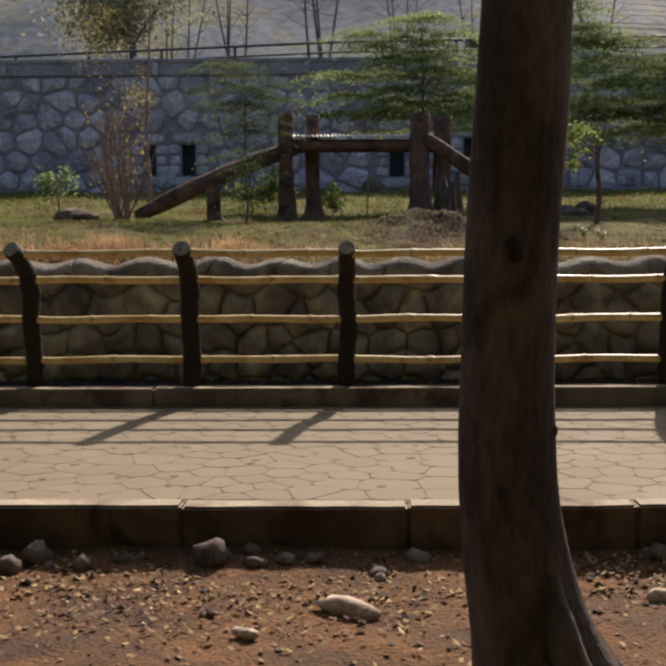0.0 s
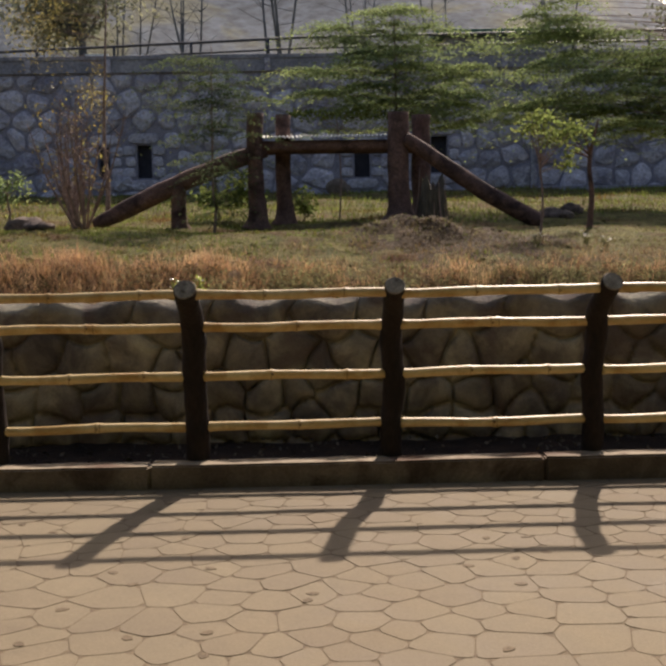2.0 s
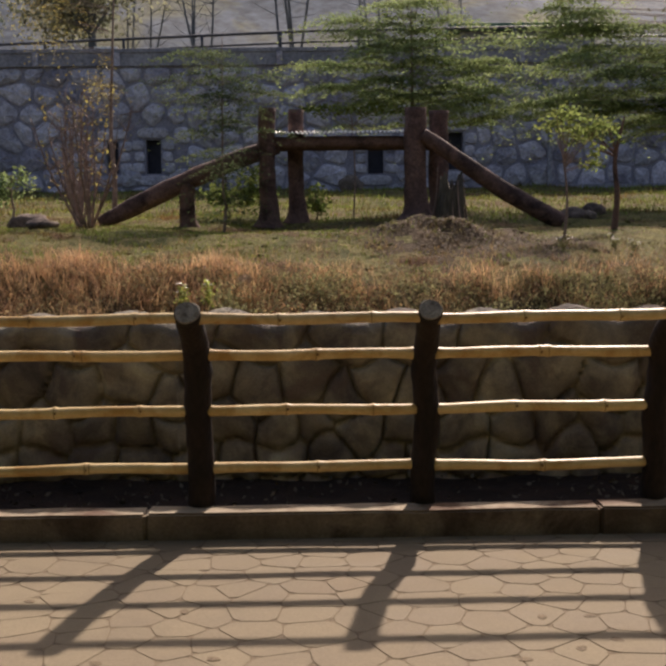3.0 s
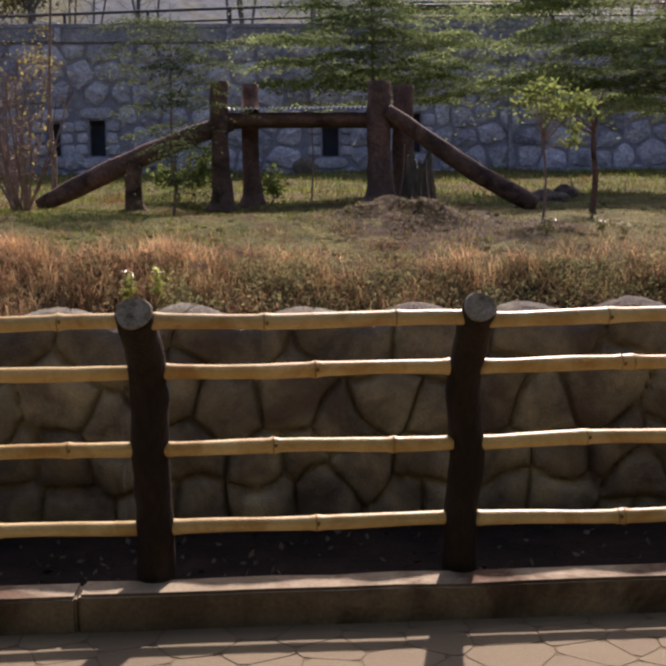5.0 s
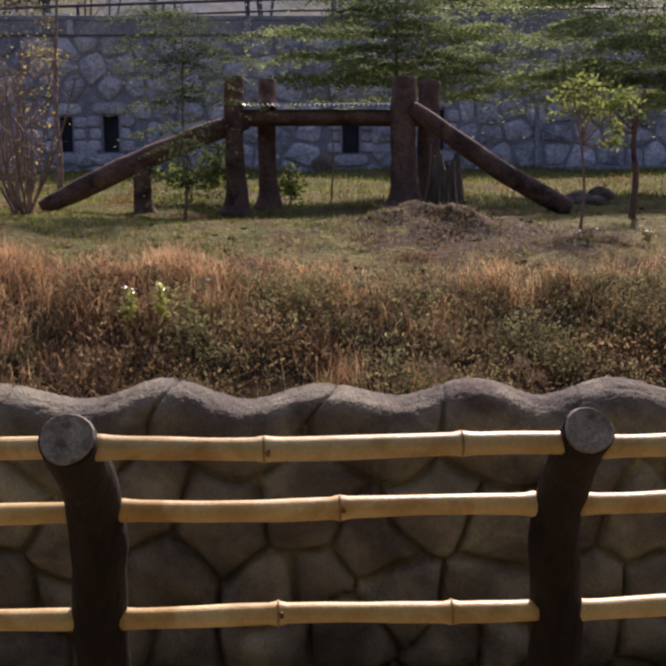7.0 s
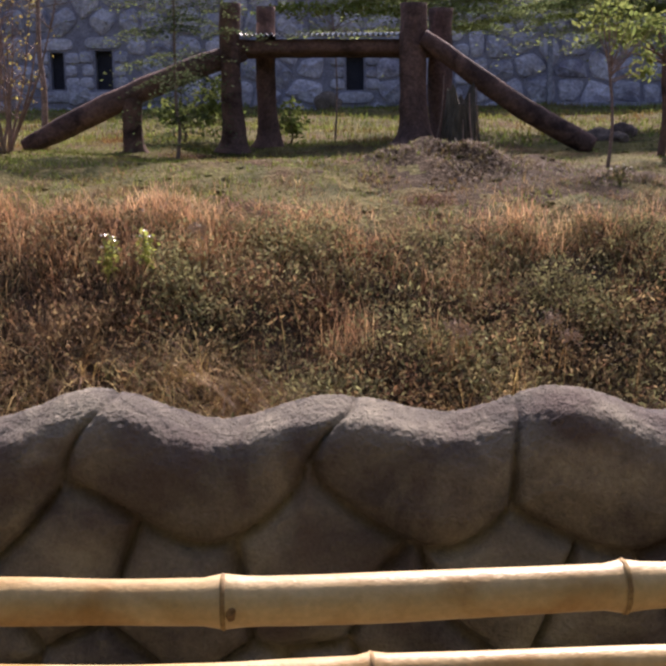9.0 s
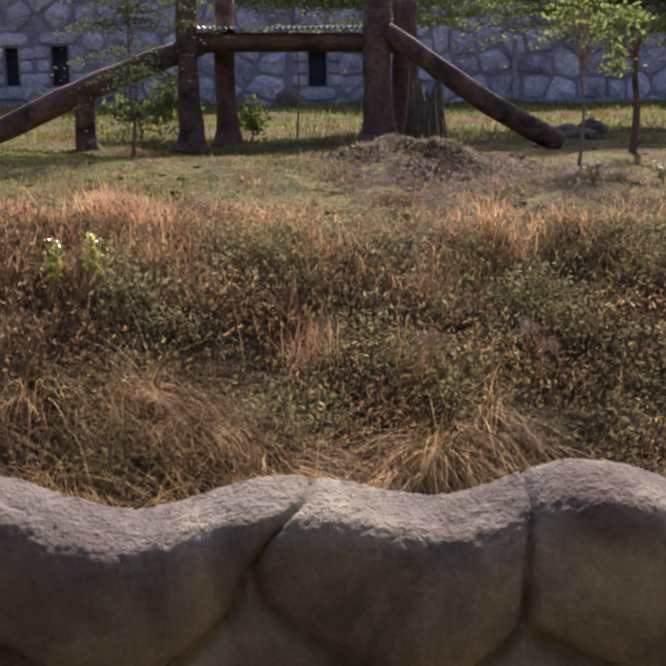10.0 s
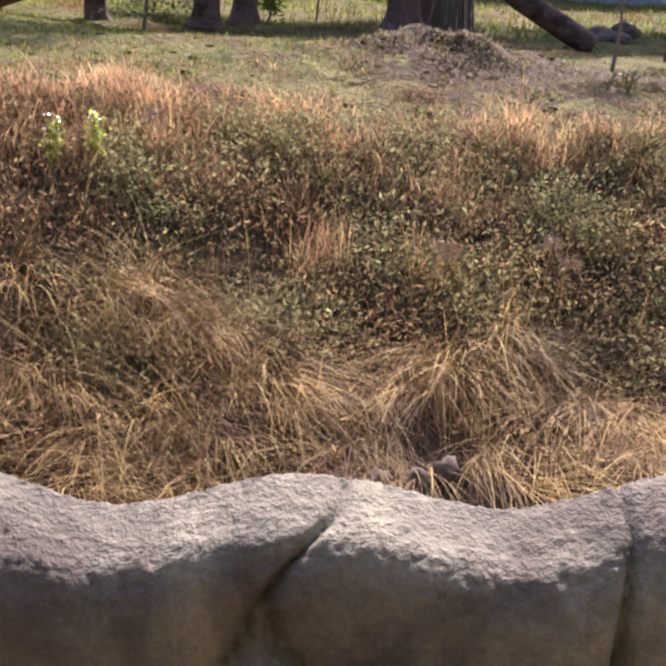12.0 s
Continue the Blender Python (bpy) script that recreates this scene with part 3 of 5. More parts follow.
hx, hy = np.meshgrid(np.linspace(-260, 260, 140), np.linspace(78, 330, 50))
rise = np.clip((hy - 78) / 120, 0, 1)
ridge = np.interp(hx, [-260, -60, 20, 36, 45, 62, 260], [60, 64, 58, 46, 14, 6, 8])
hz = 12 + rise ** 0.9 * ridge
for i in range(hx.shape[0]):
    for j in range(hx.shape[1]):
        hz[i, j] += 2.2 * noise.noise(Vector((hx[i, j] * 0.05, hy[i, j] * 0.05, 0))) + 0.9 * noise.noise(Vector((hx[i, j] * 0.2, hy[i, j] * 0.2, 5)))
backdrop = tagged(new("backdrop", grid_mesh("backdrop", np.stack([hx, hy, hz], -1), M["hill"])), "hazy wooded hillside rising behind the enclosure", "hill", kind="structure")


# added sheet, never in view: keeps sky light off the camera-facing sides
bx, bz = np.meshgrid(np.linspace(-70, 70, 120), np.linspace(-0.4, 11.5, 22))
by = -12.5 - 0.8 * np.sin(bz * 0.5) + 3.0 * np.clip((bz - 7) / 13, 0, 1) ** 1.5
for i in range(bx.shape[0]):
    for j in range(bx.shape[1]):
        by[i, j] += 1.5 * noise.noise(Vector((bx[i, j] * 0.15, bz[i, j] * 0.3, 0)))
        bz[i, j] += (bz[i, j] > 8) * 2.5 * noise.noise(Vector((bx[i, j] * 0.2, 3, 0)))
tagged(new("backdrop_trees", grid_mesh("backdrop_trees", np.stack([bx, by, bz], -1), M["woods"])), "unseen leafy screen behind the path, added to block sky light", "woods", kind="structure")


# ---- fence ----
POSTS = [(-9.15, 0.07), (-7.93, 0.068), (-6.71, 0.072), (-5.49, 0.07), (-4.27, 0.068), (-3.06, 0.07), (-1.86, 0.07), (-0.625, 0.074), (0.585, 0.067), (1.83, 0.068), (3.05, 0.072), (4.27, 0.07), (5.5, 0.07), (6.72, 0.068), (7.94, 0.07), (9.16, 0.072)]
RAILS = [(-0.02, 0.33), (-0.06, 0.651), (-0.105, 0.953)]


def fence():
    base = thing("fence", (0, 0, 0), "log-post fence with bent heads and pale yellow bamboo-like rails", "fence")
    for k, (x, r) in enumerate(POSTS):
        lean = 0.012 * math.sin(k * 2.2)
        tip = {6: -0.05, 7: -0.012, 9: 0.03}.get(k, 0.0)
        spine = smooth_line([(x, 0.005, -0.1), (x + lean, -0.015, 0.3), (x - lean, -0.045, 0.6), (x + lean, -0.075, 0.84), (x, -0.13, 1.0), (x + tip * 0.5, -0.24, 1.115), (x + tip, -0.355, 1.198)], 44)
        post = part("post", tube_mesh("post", spine, [r * 1.05, r, r * 0.98, r * 1.0, r * 0.97, r * 0.92, r * 0.9], M["bark_post"], 18, 0.14, 11, k), base, "dark bark-textured post leaning over at the top")
        end = Vector(spine[-1])
        way = (end - Vector(spine[-3])).normalized()
        disc_r = r * 0.88
        rings = [(0.0, 0.010), (0.3, 0.0105), (0.34, 0.008), (0.62, 0.0095), (0.66, 0.0075), (0.93, 0.008), (1.0, 0.0)]
        v, f = [], []
        for fr, h in rings:
            for a in range(20):
                t = 2 * math.pi * a / 20
                u = disc_r * fr * (1 + 0.03 * math.sin(3 * t + k))
                v.append((u * math.cos(t), u * math.sin(t), h))
        for i in range(len(rings) - 1):
            for a in range(20):
                b = (a + 1) % 20
                f.append((i * 20 + a, (i + 1) * 20 + a, (i + 1) * 20 + b, i * 20 + b))
        m = Matrix.Translation(end) @ way.to_track_quat("Z", "Y").to_matrix().to_4x4()
        part("cut_end", mesh_of("cut_end", v, f, M["cut_wood"], False), post, "pale sawn end with growth rings", m)
    for k in range(len(POSTS) - 1):
        (xa, ra), (xb, rb) = POSTS[k], POSTS[k + 1]
        for j, (y, z) in enumerate(RAILS + [(-0.312, 1.16)]):
            g = np.random.default_rng(100 + 10 * k + j)
            tilt = g.uniform(-0.006, 0.012)
            a, b = (xa + ra * 0.7, xb - rb * 0.7) if j < 3 else (xa + ra * 0.55, xb - rb * 0.55)
            pts, rad = [], []
            offs = [0.36, 0.79] if j in (1, 3) else [0.5, 0.97 if k % 2 else 0.52]
            offs = [o + g.uniform(-0.03, 0.03) for o in offs]
            w1, w2 = g.uniform(-0.006, 0.006), g.uniform(0, 6)
            for t in np.linspace(0, 1, 49):
                x = a + (b - a) * t
                pts.append((x, y + 0.004 * math.sin(5 * t + w2), z + tilt * (t - 0.5) + w1 * math.sin(3.1 * t) + 0.004 * math.sin(7 * t + w2)))
                d = min(abs(t - o) for o in offs)
                rad.append(0.0285 + 0.0055 * math.exp(-(d / 0.012) ** 2) + 0.004 * math.exp(-(t / 0.03) ** 2) + 0.0012 * math.sin(11 * t + w2))
            rail = part("rail", tube_mesh("rail", pts, rad, M["bamboo"], 12, 0.05, 9, k * 5 + j), base, "pale yellow rail with swollen nodes")
            for o in offs:
                i = min(max(int(round(o * 48)), 1), 47)
                if a + (b - a) * o < b - rb * 0.5:
                    ring = [(pts[i][0] + dx, pts[i][1], pts[i][2]) for dx in (-0.003, 0.0, 0.003)]
                    part("node_ring", tube_mesh("node_ring", ring, [rad[i] + 0.0002, rad[i] + 0.0022, rad[i] + 0.0002], M["ring"], 12, 0.1, 30, k, False), rail, "brown ring at a node")
            for o in offs[: 1 + (j + k) % 2]:
                i = int(round(o * 48))
                i = min(max(i, 1), 47)
                m = pose(pts[i][0] + 0.008, pts[i][1] - rad[i] * 0.93, pts[i][2] + 0.006 * math.sin(k + j), 90, 0, 20 * k)
                part("knot", rock_mesh("knot", (0.016, 0.02, 0.010), M["knot"], k + j, 1), rail, "small dark knot", m)
    return base


fence()


# ---- near tree ----
def near_tree():
    at = Vector((1.143, -5.06, -0.27))
    tree = thing("tree", at, "mature tree with smooth grey-brown bark and spreading roots", "tree")
    line = smooth_line([(0.10, -0.02, -0.05), (0.06, 0, 0.2), (0.01, 0, 0.5), (-0.025, 0, 0.9), (-0.015, 0, 1.5), (0.02, 0, 2.1), (0.05, 0.03, 3.2), (0.02, 0.1, 4.6)], 70)
    sides, verts, faces = 40, [], []
    for k, p in enumerate(line):
        h = p[2]
        flare = math.exp(-max(h, 0) / 0.33)
        r = np.interp(h, [0, 0.3, 0.9, 2, 4.6], [0.164, 0.15, 0.146, 0.139, 0.115])
        for a in range(sides):
            t = 2 * math.pi * a / sides
            lobe = max(0, math.cos(t + 0.3)) ** 5 * 2.3 * math.exp(-max(h, 0) / 0.9) + max(0, math.cos(t - 2.6)) ** 4 * 0.4 + max(0, math.cos(t + 1.9)) ** 4 * 0.5
            q = Vector((math.cos(t), math.sin(t), h * 0.8))
            rr = r * (1 + flare * lobe + 0.05 * noise.noise(q * 1.6) + 0.025 * noise.noise(q * 6) + 0.012 * math.sin(5 * t + h * 2))
            verts.append((p[0] + rr * math.cos(t), p[1] + rr * math.sin(t), h))
    for k in range(len(line) - 1):
        for a in range(sides):
            b = (a + 1) % sides
            faces.append((k * sides + a, k * sides + b, (k + 1) * sides + b, (k + 1) * sides + a))
    part("trunk", mesh_of("trunk", verts, faces, M["trunk"], True), tree, "smooth grey-brown trunk")
    for k, pts in enumerate(([(0.08, -0.09, 0.6), (0.12, -0.14, 0.4), (0.19, -0.2, 0.2), (0.3, -0.26, 0.05), (0.52, -0.36, -0.08)],
                             [(0.09, 0.02, 0.8), (0.12, 0.02, 0.56), (0.21, 0.0, 0.32), (0.36, -0.02, 0.12), (0.55, -0.03, 0.0), (0.9, 0.02, -0.08)],
                             [(-0.02, -0.1, 0.14), (-0.2, -0.16, 0.03), (-0.5, -0.2, 0.015), (-0.85, -0.16, -0.03)])):
        part("root", tube_mesh("root", smooth_line(pts, 22), [0.02, 0.05, 0.06, 0.055, 0.035], M["trunk"], 12, 0.2, 8, k), tree)
    for k, (x, y, z, w, h) in enumerate(((-0.03, -0.158, 1.53, 0.055, 0.085), (0.095, -0.05, 0.98, 0.06, 0.08), (-0.06, -0.15, 0.8, 0.02, 0.03))):
        part("knot", rock_mesh("knot", (w, 0.03, h), M["bark_post" if k != 1 else "trunk"], k + 3, 2), tree, "dark knot in the bark", pose(x, y, z))
    g = np.random.default_rng(5)
    for k in range(7):
        t = k * 0.9 + g.uniform(0, 0.5)
        tip = (2.9 * math.cos(t), 2.9 * math.sin(t) - 0.7, 6.4 + g.uniform(-0.6, 0.8))
        part("limb", tube_mesh("limb", smooth_line([(0.02, 0.1, 4.4), (0.7 * math.cos(t), 0.7 * math.sin(t), 5.4), tip], 12), [0.08, 0.05, 0.015], M["trunk"], 8, 0.1, 3, k), tree)
    pts = []
    for c in range(150):
        t, rad = g.uniform(0, 6.28), 3.6 * math.sqrt(g.uniform())
        ctr = np.array([rad * math.cos(t), rad * math.sin(t) - 0.8, 6.0 + g.uniform(-0.4, 1.2)])
        pts.append(ctr + g.normal(size=(60, 3)) * [0.35, 0.35, 0.14])
    part("crown", leaves_mesh("crown", np.concatenate(pts), 0.09, M["leaf"], 0.4, 5), tree, "green leafy crown overhead")


near_tree()


# ---- litter, stones on the soil ----
def litter():
    g = np.random.default_rng(21)
    n = 5600
    y = -3.36 - np.abs(g.normal(0, 1, n)) * 0.42 - (g.uniform(size=n) < 0.45) * g.uniform(0, 2.3, n)
    x = g.uniform(-2.2, 3.2, n)
    at = np.stack([x, y, soil_z(x, y) + 0.004 + g.uniform(0, 0.016, n)], 1)
    ob = new("leaf_litter", leaves_mesh("leaf_litter", at, 0.022, M["dead_leaf"], 0.66, 9, 1.7))
    tagged(ob, "dry brown fallen leaves scattered over red soil", "leaf litter", kind="stuff")
    x, y = g.uniform(-4, 4.5, 520), 0.02 + 0.8 * g.uniform(size=520) ** 1.3
    strip = np.stack([x, y, 0.065 + 0.03 * g.uniform(size=520)], 1)
    tagged(new("strip_litter", leaves_mesh("strip_litter", strip, 0.022, M["stump"], 0.5, 19, 1.8)), "dead leaves on the dark soil behind the fence", "leaf litter", kind="stuff")
    for k, (x, y, s, lab) in enumerate(((-0.02, -3.46, (0.17, 0.15, 0.15), "rounded brown stone against the kerb"), (-0.86, -3.42, (0.14, 0.13, 0.13), "dusty grey stone beside the kerb"),
                                       (-0.95, -3.55, (0.11, 0.12, 0.12), "dusty grey stone beside the kerb"), (-0.62, -3.5, (0.09, 0.08, 0.08), "small dark stone in leaf litter"),
                                       (0.62, -4.05, (0.28, 0.12, 0.08), "flat pale stone sunk in the soil"), (0.76, -3.66, (0.06, 0.05, 0.05), "small pinkish stone on the soil"),
                                       (0.45, -3.44, (0.12, 0.08, 0.07), "dark stone in leaf litter"), (-0.75, -4.7, (0.08, 0.08, 0.06), "dark pebble on red soil"),
                                       (-1.25, -3.5, (0.1, 0.1, 0.1), "dusty grey stone beside the kerb"), (0.22, -4.33, (0.12, 0.05, 0.05), "pale broken wood chip on the soil"),
                                       (1.95, -3.9, (0.16, 0.08, 0.07), "pale stone beside the tree roots"), (2.15, -3.6, (0.12, 0.1, 0.08), "dusty grey stone beside the kerb"))):
        tagged(new("stone", rock_mesh("stone", s, M["pale_stone" if lab.startswith(("flat pale", "pale")) else "stone"], k + 1)), lab, "stone").matrix_basis = pose(x, y, float(soil_z(x, y)) + s[2] * 0.28, 0, 0, k * 37)
    for k in range(34):
        s = g.uniform(0.04, 0.1) * (1.0 if k % 3 else 0.6)
        x, y = g.uniform(-1.7, 2.4), -3.36 - abs(g.normal()) * 0.1
        tagged(new("stone", rock_mesh("stone", (s * g.uniform(0.9, 1.5), s, s * 0.8), M["stone"], k + 70)), "small dusty stone in litter beside the kerb", "stone", "stones along the kerb").matrix_basis = pose(x, y, float(soil_z(x, y)) + s * 0.2, 0, 0, k * 71)
    for k in range(110):
        s = g.uniform(0.015, 0.04)
        tagged(new("pebble", rock_mesh("pebble", (s * 1.3, s, s * 0.8), M["stone"], k, 1)), "small brown pebble on red soil", "pebble", "pebbles on the soil").matrix_basis = \
            pose(g.uniform(-1.6, 2.4), -3.5 - abs(g.normal()) * 0.6, -0.245, 0, 0, g.uniform(0, 360))


litter()


# ---- feeding platform of logs ----
def platform():
    base = thing("log_platform", (0.5, 19, 1.6), "raised reddish log platform with corrugated sheet top and two ramps", "platform")
    o = Vector(base.location)

    def rel(points):
        return [tuple(Vector(p) - o) for p in points]

    for k, (x, y, top, r) in enumerate(((-1.05, 18.6, 4.2, 0.19), (-0.43, 19.5, 4.25, 0.18), (2.22, 18.5, 4.17, 0.25), (2.85, 19.5, 4.2, 0.23))):
        foot = float(land(x, y)) - 0.03
        line = smooth_line([(x, y, foot), (x + 0.02, y, foot + 0.35), (x - 0.02, y, (foot + top) / 2), (x, y, top)], 26)
        part("leg", tube_mesh("leg", rel(line), [r * 2.0, r * 1.72, r * 1.45, r * 1.22, r * 1.08, r, r * 0.97, r * 0.97, r * 0.96, r], M["log"], 16, 0.14, 2.5, k), base, "reddish log post flaring at its foot")
    for k, y in enumerate((18.75, 19.05, 19.35, 19.6)):
        part("deck_log", tube_mesh("deck_log", rel(smooth_line([(-1.25, y, 3.45), (0.6, y, 3.46), (2.75, y, 3.44)], 16)), [0.14, 0.13, 0.14], M["log"], 12, 0.1, 3, k + 9), base)
    v, n = [], 160
    for k in range(n + 1):
        x = -0.92 + 2.95 * k / n
        h = 0.026 * math.sin(k / n * 31 * 2 * math.pi)
        v.append([(x - o.x, yy - o.y, 3.64 + h + s - o.z) for yy, s in ((18.45, 0.0), (19.85, 0.13), (19.85, 0.142), (18.45, 0.012), (18.45, 0.0))])
    part("roof_sheet", grid_mesh("roof_sheet", np.array(v), M["sheet"]), base, "pale corrugated metal sheet")
    part("ramp", tube_mesh("ramp", rel(smooth_line([(-4.75, 18.3, 1.72), (-4.2, 18.35, 1.97), (-2.95, 18.45, 2.56), (-1.9, 18.6, 3.0), (-0.85, 18.85, 3.4)], 30)), [0.12, 0.22, 0.21, 0.2, 0.18], M["log"], 14, 0.22, 2, 31), base, "long sloping log ramp")
    foot = float(land(-2.8, 18.4)) - 0.06
    part("prop", tube_mesh("prop", rel(smooth_line([(-2.78, 18.4, foot), (-2.82, 18.4, foot + 0.3), (-2.82, 18.42, 2.55)], 14)), [0.27, 0.2, 0.18, 0.19], M["log"], 14, 0.14, 3, 33), base)
    part("ramp", tube_mesh("ramp", rel(smooth_line([(2.35, 18.3, 3.58), (3.2, 18.4, 3.0), (4.3, 18.45, 2.27), (5.45, 18.3, 1.62)], 26)), [0.14, 0.18, 0.2, 0.19], M["log"], 14, 0.1, 2, 35), base, "long sloping log ramp")
    return base


platform()


def broken_stump(x, y):
    """A broken bole with a ragged top, dry stalks standing against it."""
    z = float(land(x, y))
    stump = thing("tree_stump", (x, y, z), "grey broken stump with dry stalks leaning on it beside the mound", "stump")
    verts, faces, sides = [], [], 28
    for i, h in enumerate((-0.1, 0.1, 0.3, 0.55, 0.8, 1.0)):
        for a in range(sides):
            t = 2 * math.pi * a / sides
            r = (0.31, 0.27, 0.25, 0.24, 0.235, 0.225)[i] * (1 + 0.1 * math.sin(3 * t + 1) + 0.06 * math.sin(7 * t + i * 0.4) + 0.04 * math.sin(13 * t))
            ragged = (0.16 * math.sin(2 * t + 0.6) + 0.1 * math.sin(5 * t) + 0.07 * math.sin(11 * t)) if i == 5 else 0.0
            verts.append((r * math.cos(t), r * math.sin(t), h + ragged))
    for i in range(5):
        for a in range(sides):
            c = (a + 1) % sides
            faces.append((i * sides + a, i * sides + c, (i + 1) * sides + c, (i + 1) * sides + a))
    verts.append((0.02, 0.0, 0.8))
    for a in range(sides):
        faces.append((5 * sides + a, 5 * sides + (a + 1) % sides, 6 * sides))
    part("bole", mesh_of("bole", verts, faces, M["stump"], False), stump)
    g = np.random.default_rng(17)
    for k in range(22):
        t, tall = g.uniform(2.6, 6.8), g.uniform(0.35, 1.35)
        foot, lean = g.uniform(0.32, 0.5), g.uniform(-0.25, 0.25)
        pts = [(foot * math.cos(t), foot * math.sin(t), -0.06), (0.31 * math.cos(t + lean * 0.5), 0.31 * math.sin(t + lean * 0.5), tall * 0.5), (0.27 * math.cos(t + lean), 0.27 * math.sin(t + lean), tall)]
        part("stalk", tube_mesh("stalk", smooth_line(pts, 8), [0.014, 0.012, 0.006], M["branch" if k % 3 == 0 else "stump"], 5, 0.2, 6, k), stump)


broken_stump(2.76, 16.6)
for k, (x, y, s) in enumerate(((6.1, 20.3, (0.7, 0.5, 0.36)), (6.75, 20.6, (0.6, 0.5, 0.4)), (6.45, 19.9, (0.4, 0.32, 0.24)), (1.35, 36.0, (1.0, 0.7, 0.9)), (-6.5, 19.2, (0.9, 0.6, 0.5)), (-5.4, 15.9, (0.7, 0.5, 0.3)))):
    tagged(new("boulder", rock_mesh("boulder", s, M["stone"], k + 40, 3)), "grey boulder half buried in grass", "boulder").matrix_basis = pose(x, y, float(land(x, y)) + s[2] * 0.2, 0, 0, k * 50)


# ---- trees and shrubs of the enclosure ----
def leafy_tree(name, x, y, top, clumps, label, leaf, size, per, seed, trunk_r, fork, flat=(0.75, 0.75, 0.13), bark="trunk", z0=None, tiered=False):
    """A tree whose limbs end in the given clumps (x, y, z, spread)."""
    g = np.random.default_rng(seed)
    z = float(land(x, y)) - 0.05 if z0 is None else z0
    tree = thing(name, (x, y, z), label, "tree")
    top_line = smooth_line([(0, 0, 0), (0.05, 0, (fork - z) * 0.5), (0.0, 0, fork - z), (g.uniform(-0.2, 0.2), 0, top - z)], 22)
    part("trunk", tube_mesh("trunk", top_line, [trunk_r * 1.3, trunk_r, trunk_r * 0.8, trunk_r * 0.25], M[bark], 12, 0.12, 3, seed), tree)
    pts = []
    for k, (cx, cy, cz, sp) in enumerate(clumps):
        tip = Vector((cx - x, cy - y, cz - z))
        start = Vector((0, 0, min(fork - z + 0.2 * g.uniform(), tip.z * 0.9)))
        if tiered:
            start = Vector((0, 0, max(fork - z - 0.3, min(tip.z - 0.25, top - z - 0.3))))
        mid = start.lerp(tip, 0.55) + Vector((0, 0, 0.12 * sp))
        part("limb", tube_mesh("limb", smooth_line([start, mid, tip], 9), [trunk_r * (0.14 if tiered else 0.45), trunk_r * (0.07 if tiered else 0.25), 0.004], M[bark], 6, 0.1, 3, k), tree)
        c = g.normal(size=(per, 3)) * np.array(flat) * sp
        c[:, 2] -= 0.10 * (c[:, 0] ** 2 + c[:, 1] ** 2) / max(sp, 0.1)
        pts.append(c + np.array(tip))
    part("crown", leaves_mesh("crown", np.concatenate(pts), size, M[leaf], 0.7 if tiered else 0.45, seed), tree, "layered crown of small leaves")
    return tree


def scatter(seed, n, cx, cy, cz, rx, ry, rz, lo, hi):
    g = np.random.default_rng(seed)
    out = []
    while len(out) < n:
        p = g.uniform(-1, 1, 3)
        if (p ** 2).sum() <= 1:
            out.append((cx + p[0] * rx, cy + p[1] * ry, cz + p[2] * rz, g.uniform(lo, hi)))
    return out


def tiers(seed, cx, cy, levels, spread):
    """Clumps in flat tiers: levels of height, reach, number and sideways shift."""
    g = np.random.default_rng(seed)
    out = []
    for z, reach, n, shift in levels:
        for k in range(n):
            t, d = g.uniform(0, 6.28), reach * g.uniform(0.15, 1.0)
            out.append((cx + shift + d * math.cos(t), cy + 0.6 * d * math.sin(t), z + g.uniform(-0.3, 0.3) - 0.06 * d, spread * g.uniform(0.6, 1.2)))
    return out


FLAT = (1.25, 0.6, 0.1)
leafy_tree("tree", 2.6, 23.4, 7.3, tiers(1, 2.85, 23.4, [(4.57, 2.46, 10, 0.38), (4.86, 2.83, 12, 0.19), (5.19, 3.12, 13, 0.00), (5.52, 3.21, 13, 0.09), (5.85, 3.12, 12, 0.00), (6.18, 2.93, 11, 0.00), (6.51, 2.74, 10, -0.19), (6.84, 2.46, 8, -0.47), (7.17, 2.17, 7, -0.76), (7.55, 1.13, 4, -0.19)], 0.48), "broad green tree with flat layered boughs behind the platform", "leaf", 0.054, 420, 61, 0.06, 4.1, FLAT, "branch", tiered=True)
leafy_tree("tree", -1.98, 17.75, 5.6, tiers(2, -1.9, 17.75, [(1.95, 0.3, 4, 0.05), (2.3, 0.35, 5, 0.0), (2.65, 0.35, 4, 0.1), (3.2, 0.4, 4, -0.3), (3.6, 0.7, 6, -0.1), (3.95, 1.0, 8, 0.1), (4.3, 1.25, 10, 0.1), (4.65, 1.3, 10, 0), (5.0, 1.1, 8, -0.2), (5.35, 0.9, 6, -0.3)], 0.33), "slender green tree with flat sparse boughs before the ramp", "dusky", 0.04, 160, 62, 0.03, 2.6, FLAT, "branch", tiered=True)
leafy_tree("tree", 11.3, 24.3, 8.5, tiers(3, 8.7, 24.3, [(4.29, 2.60, 11, -0.19), (4.61, 2.97, 12, 0.00), (4.94, 3.16, 13, 0.00), (5.26, 3.25, 13, 0.00), (5.59, 3.25, 13, 0.00), (5.96, 3.25, 13, -0.19), (6.33, 2.97, 12, -0.46), (6.70, 2.41, 10, -0.74), (7.07, 1.86, 8, -1.11), (7.63, 1.21, 5, -1.48), (8.19, 0.84, 4, -1.67)], 0.52), "tall green tree with drooping layered boughs", "leaf", 0.057, 420, 63, 0.1, 4.5, FLAT, "branch", tiered=True)
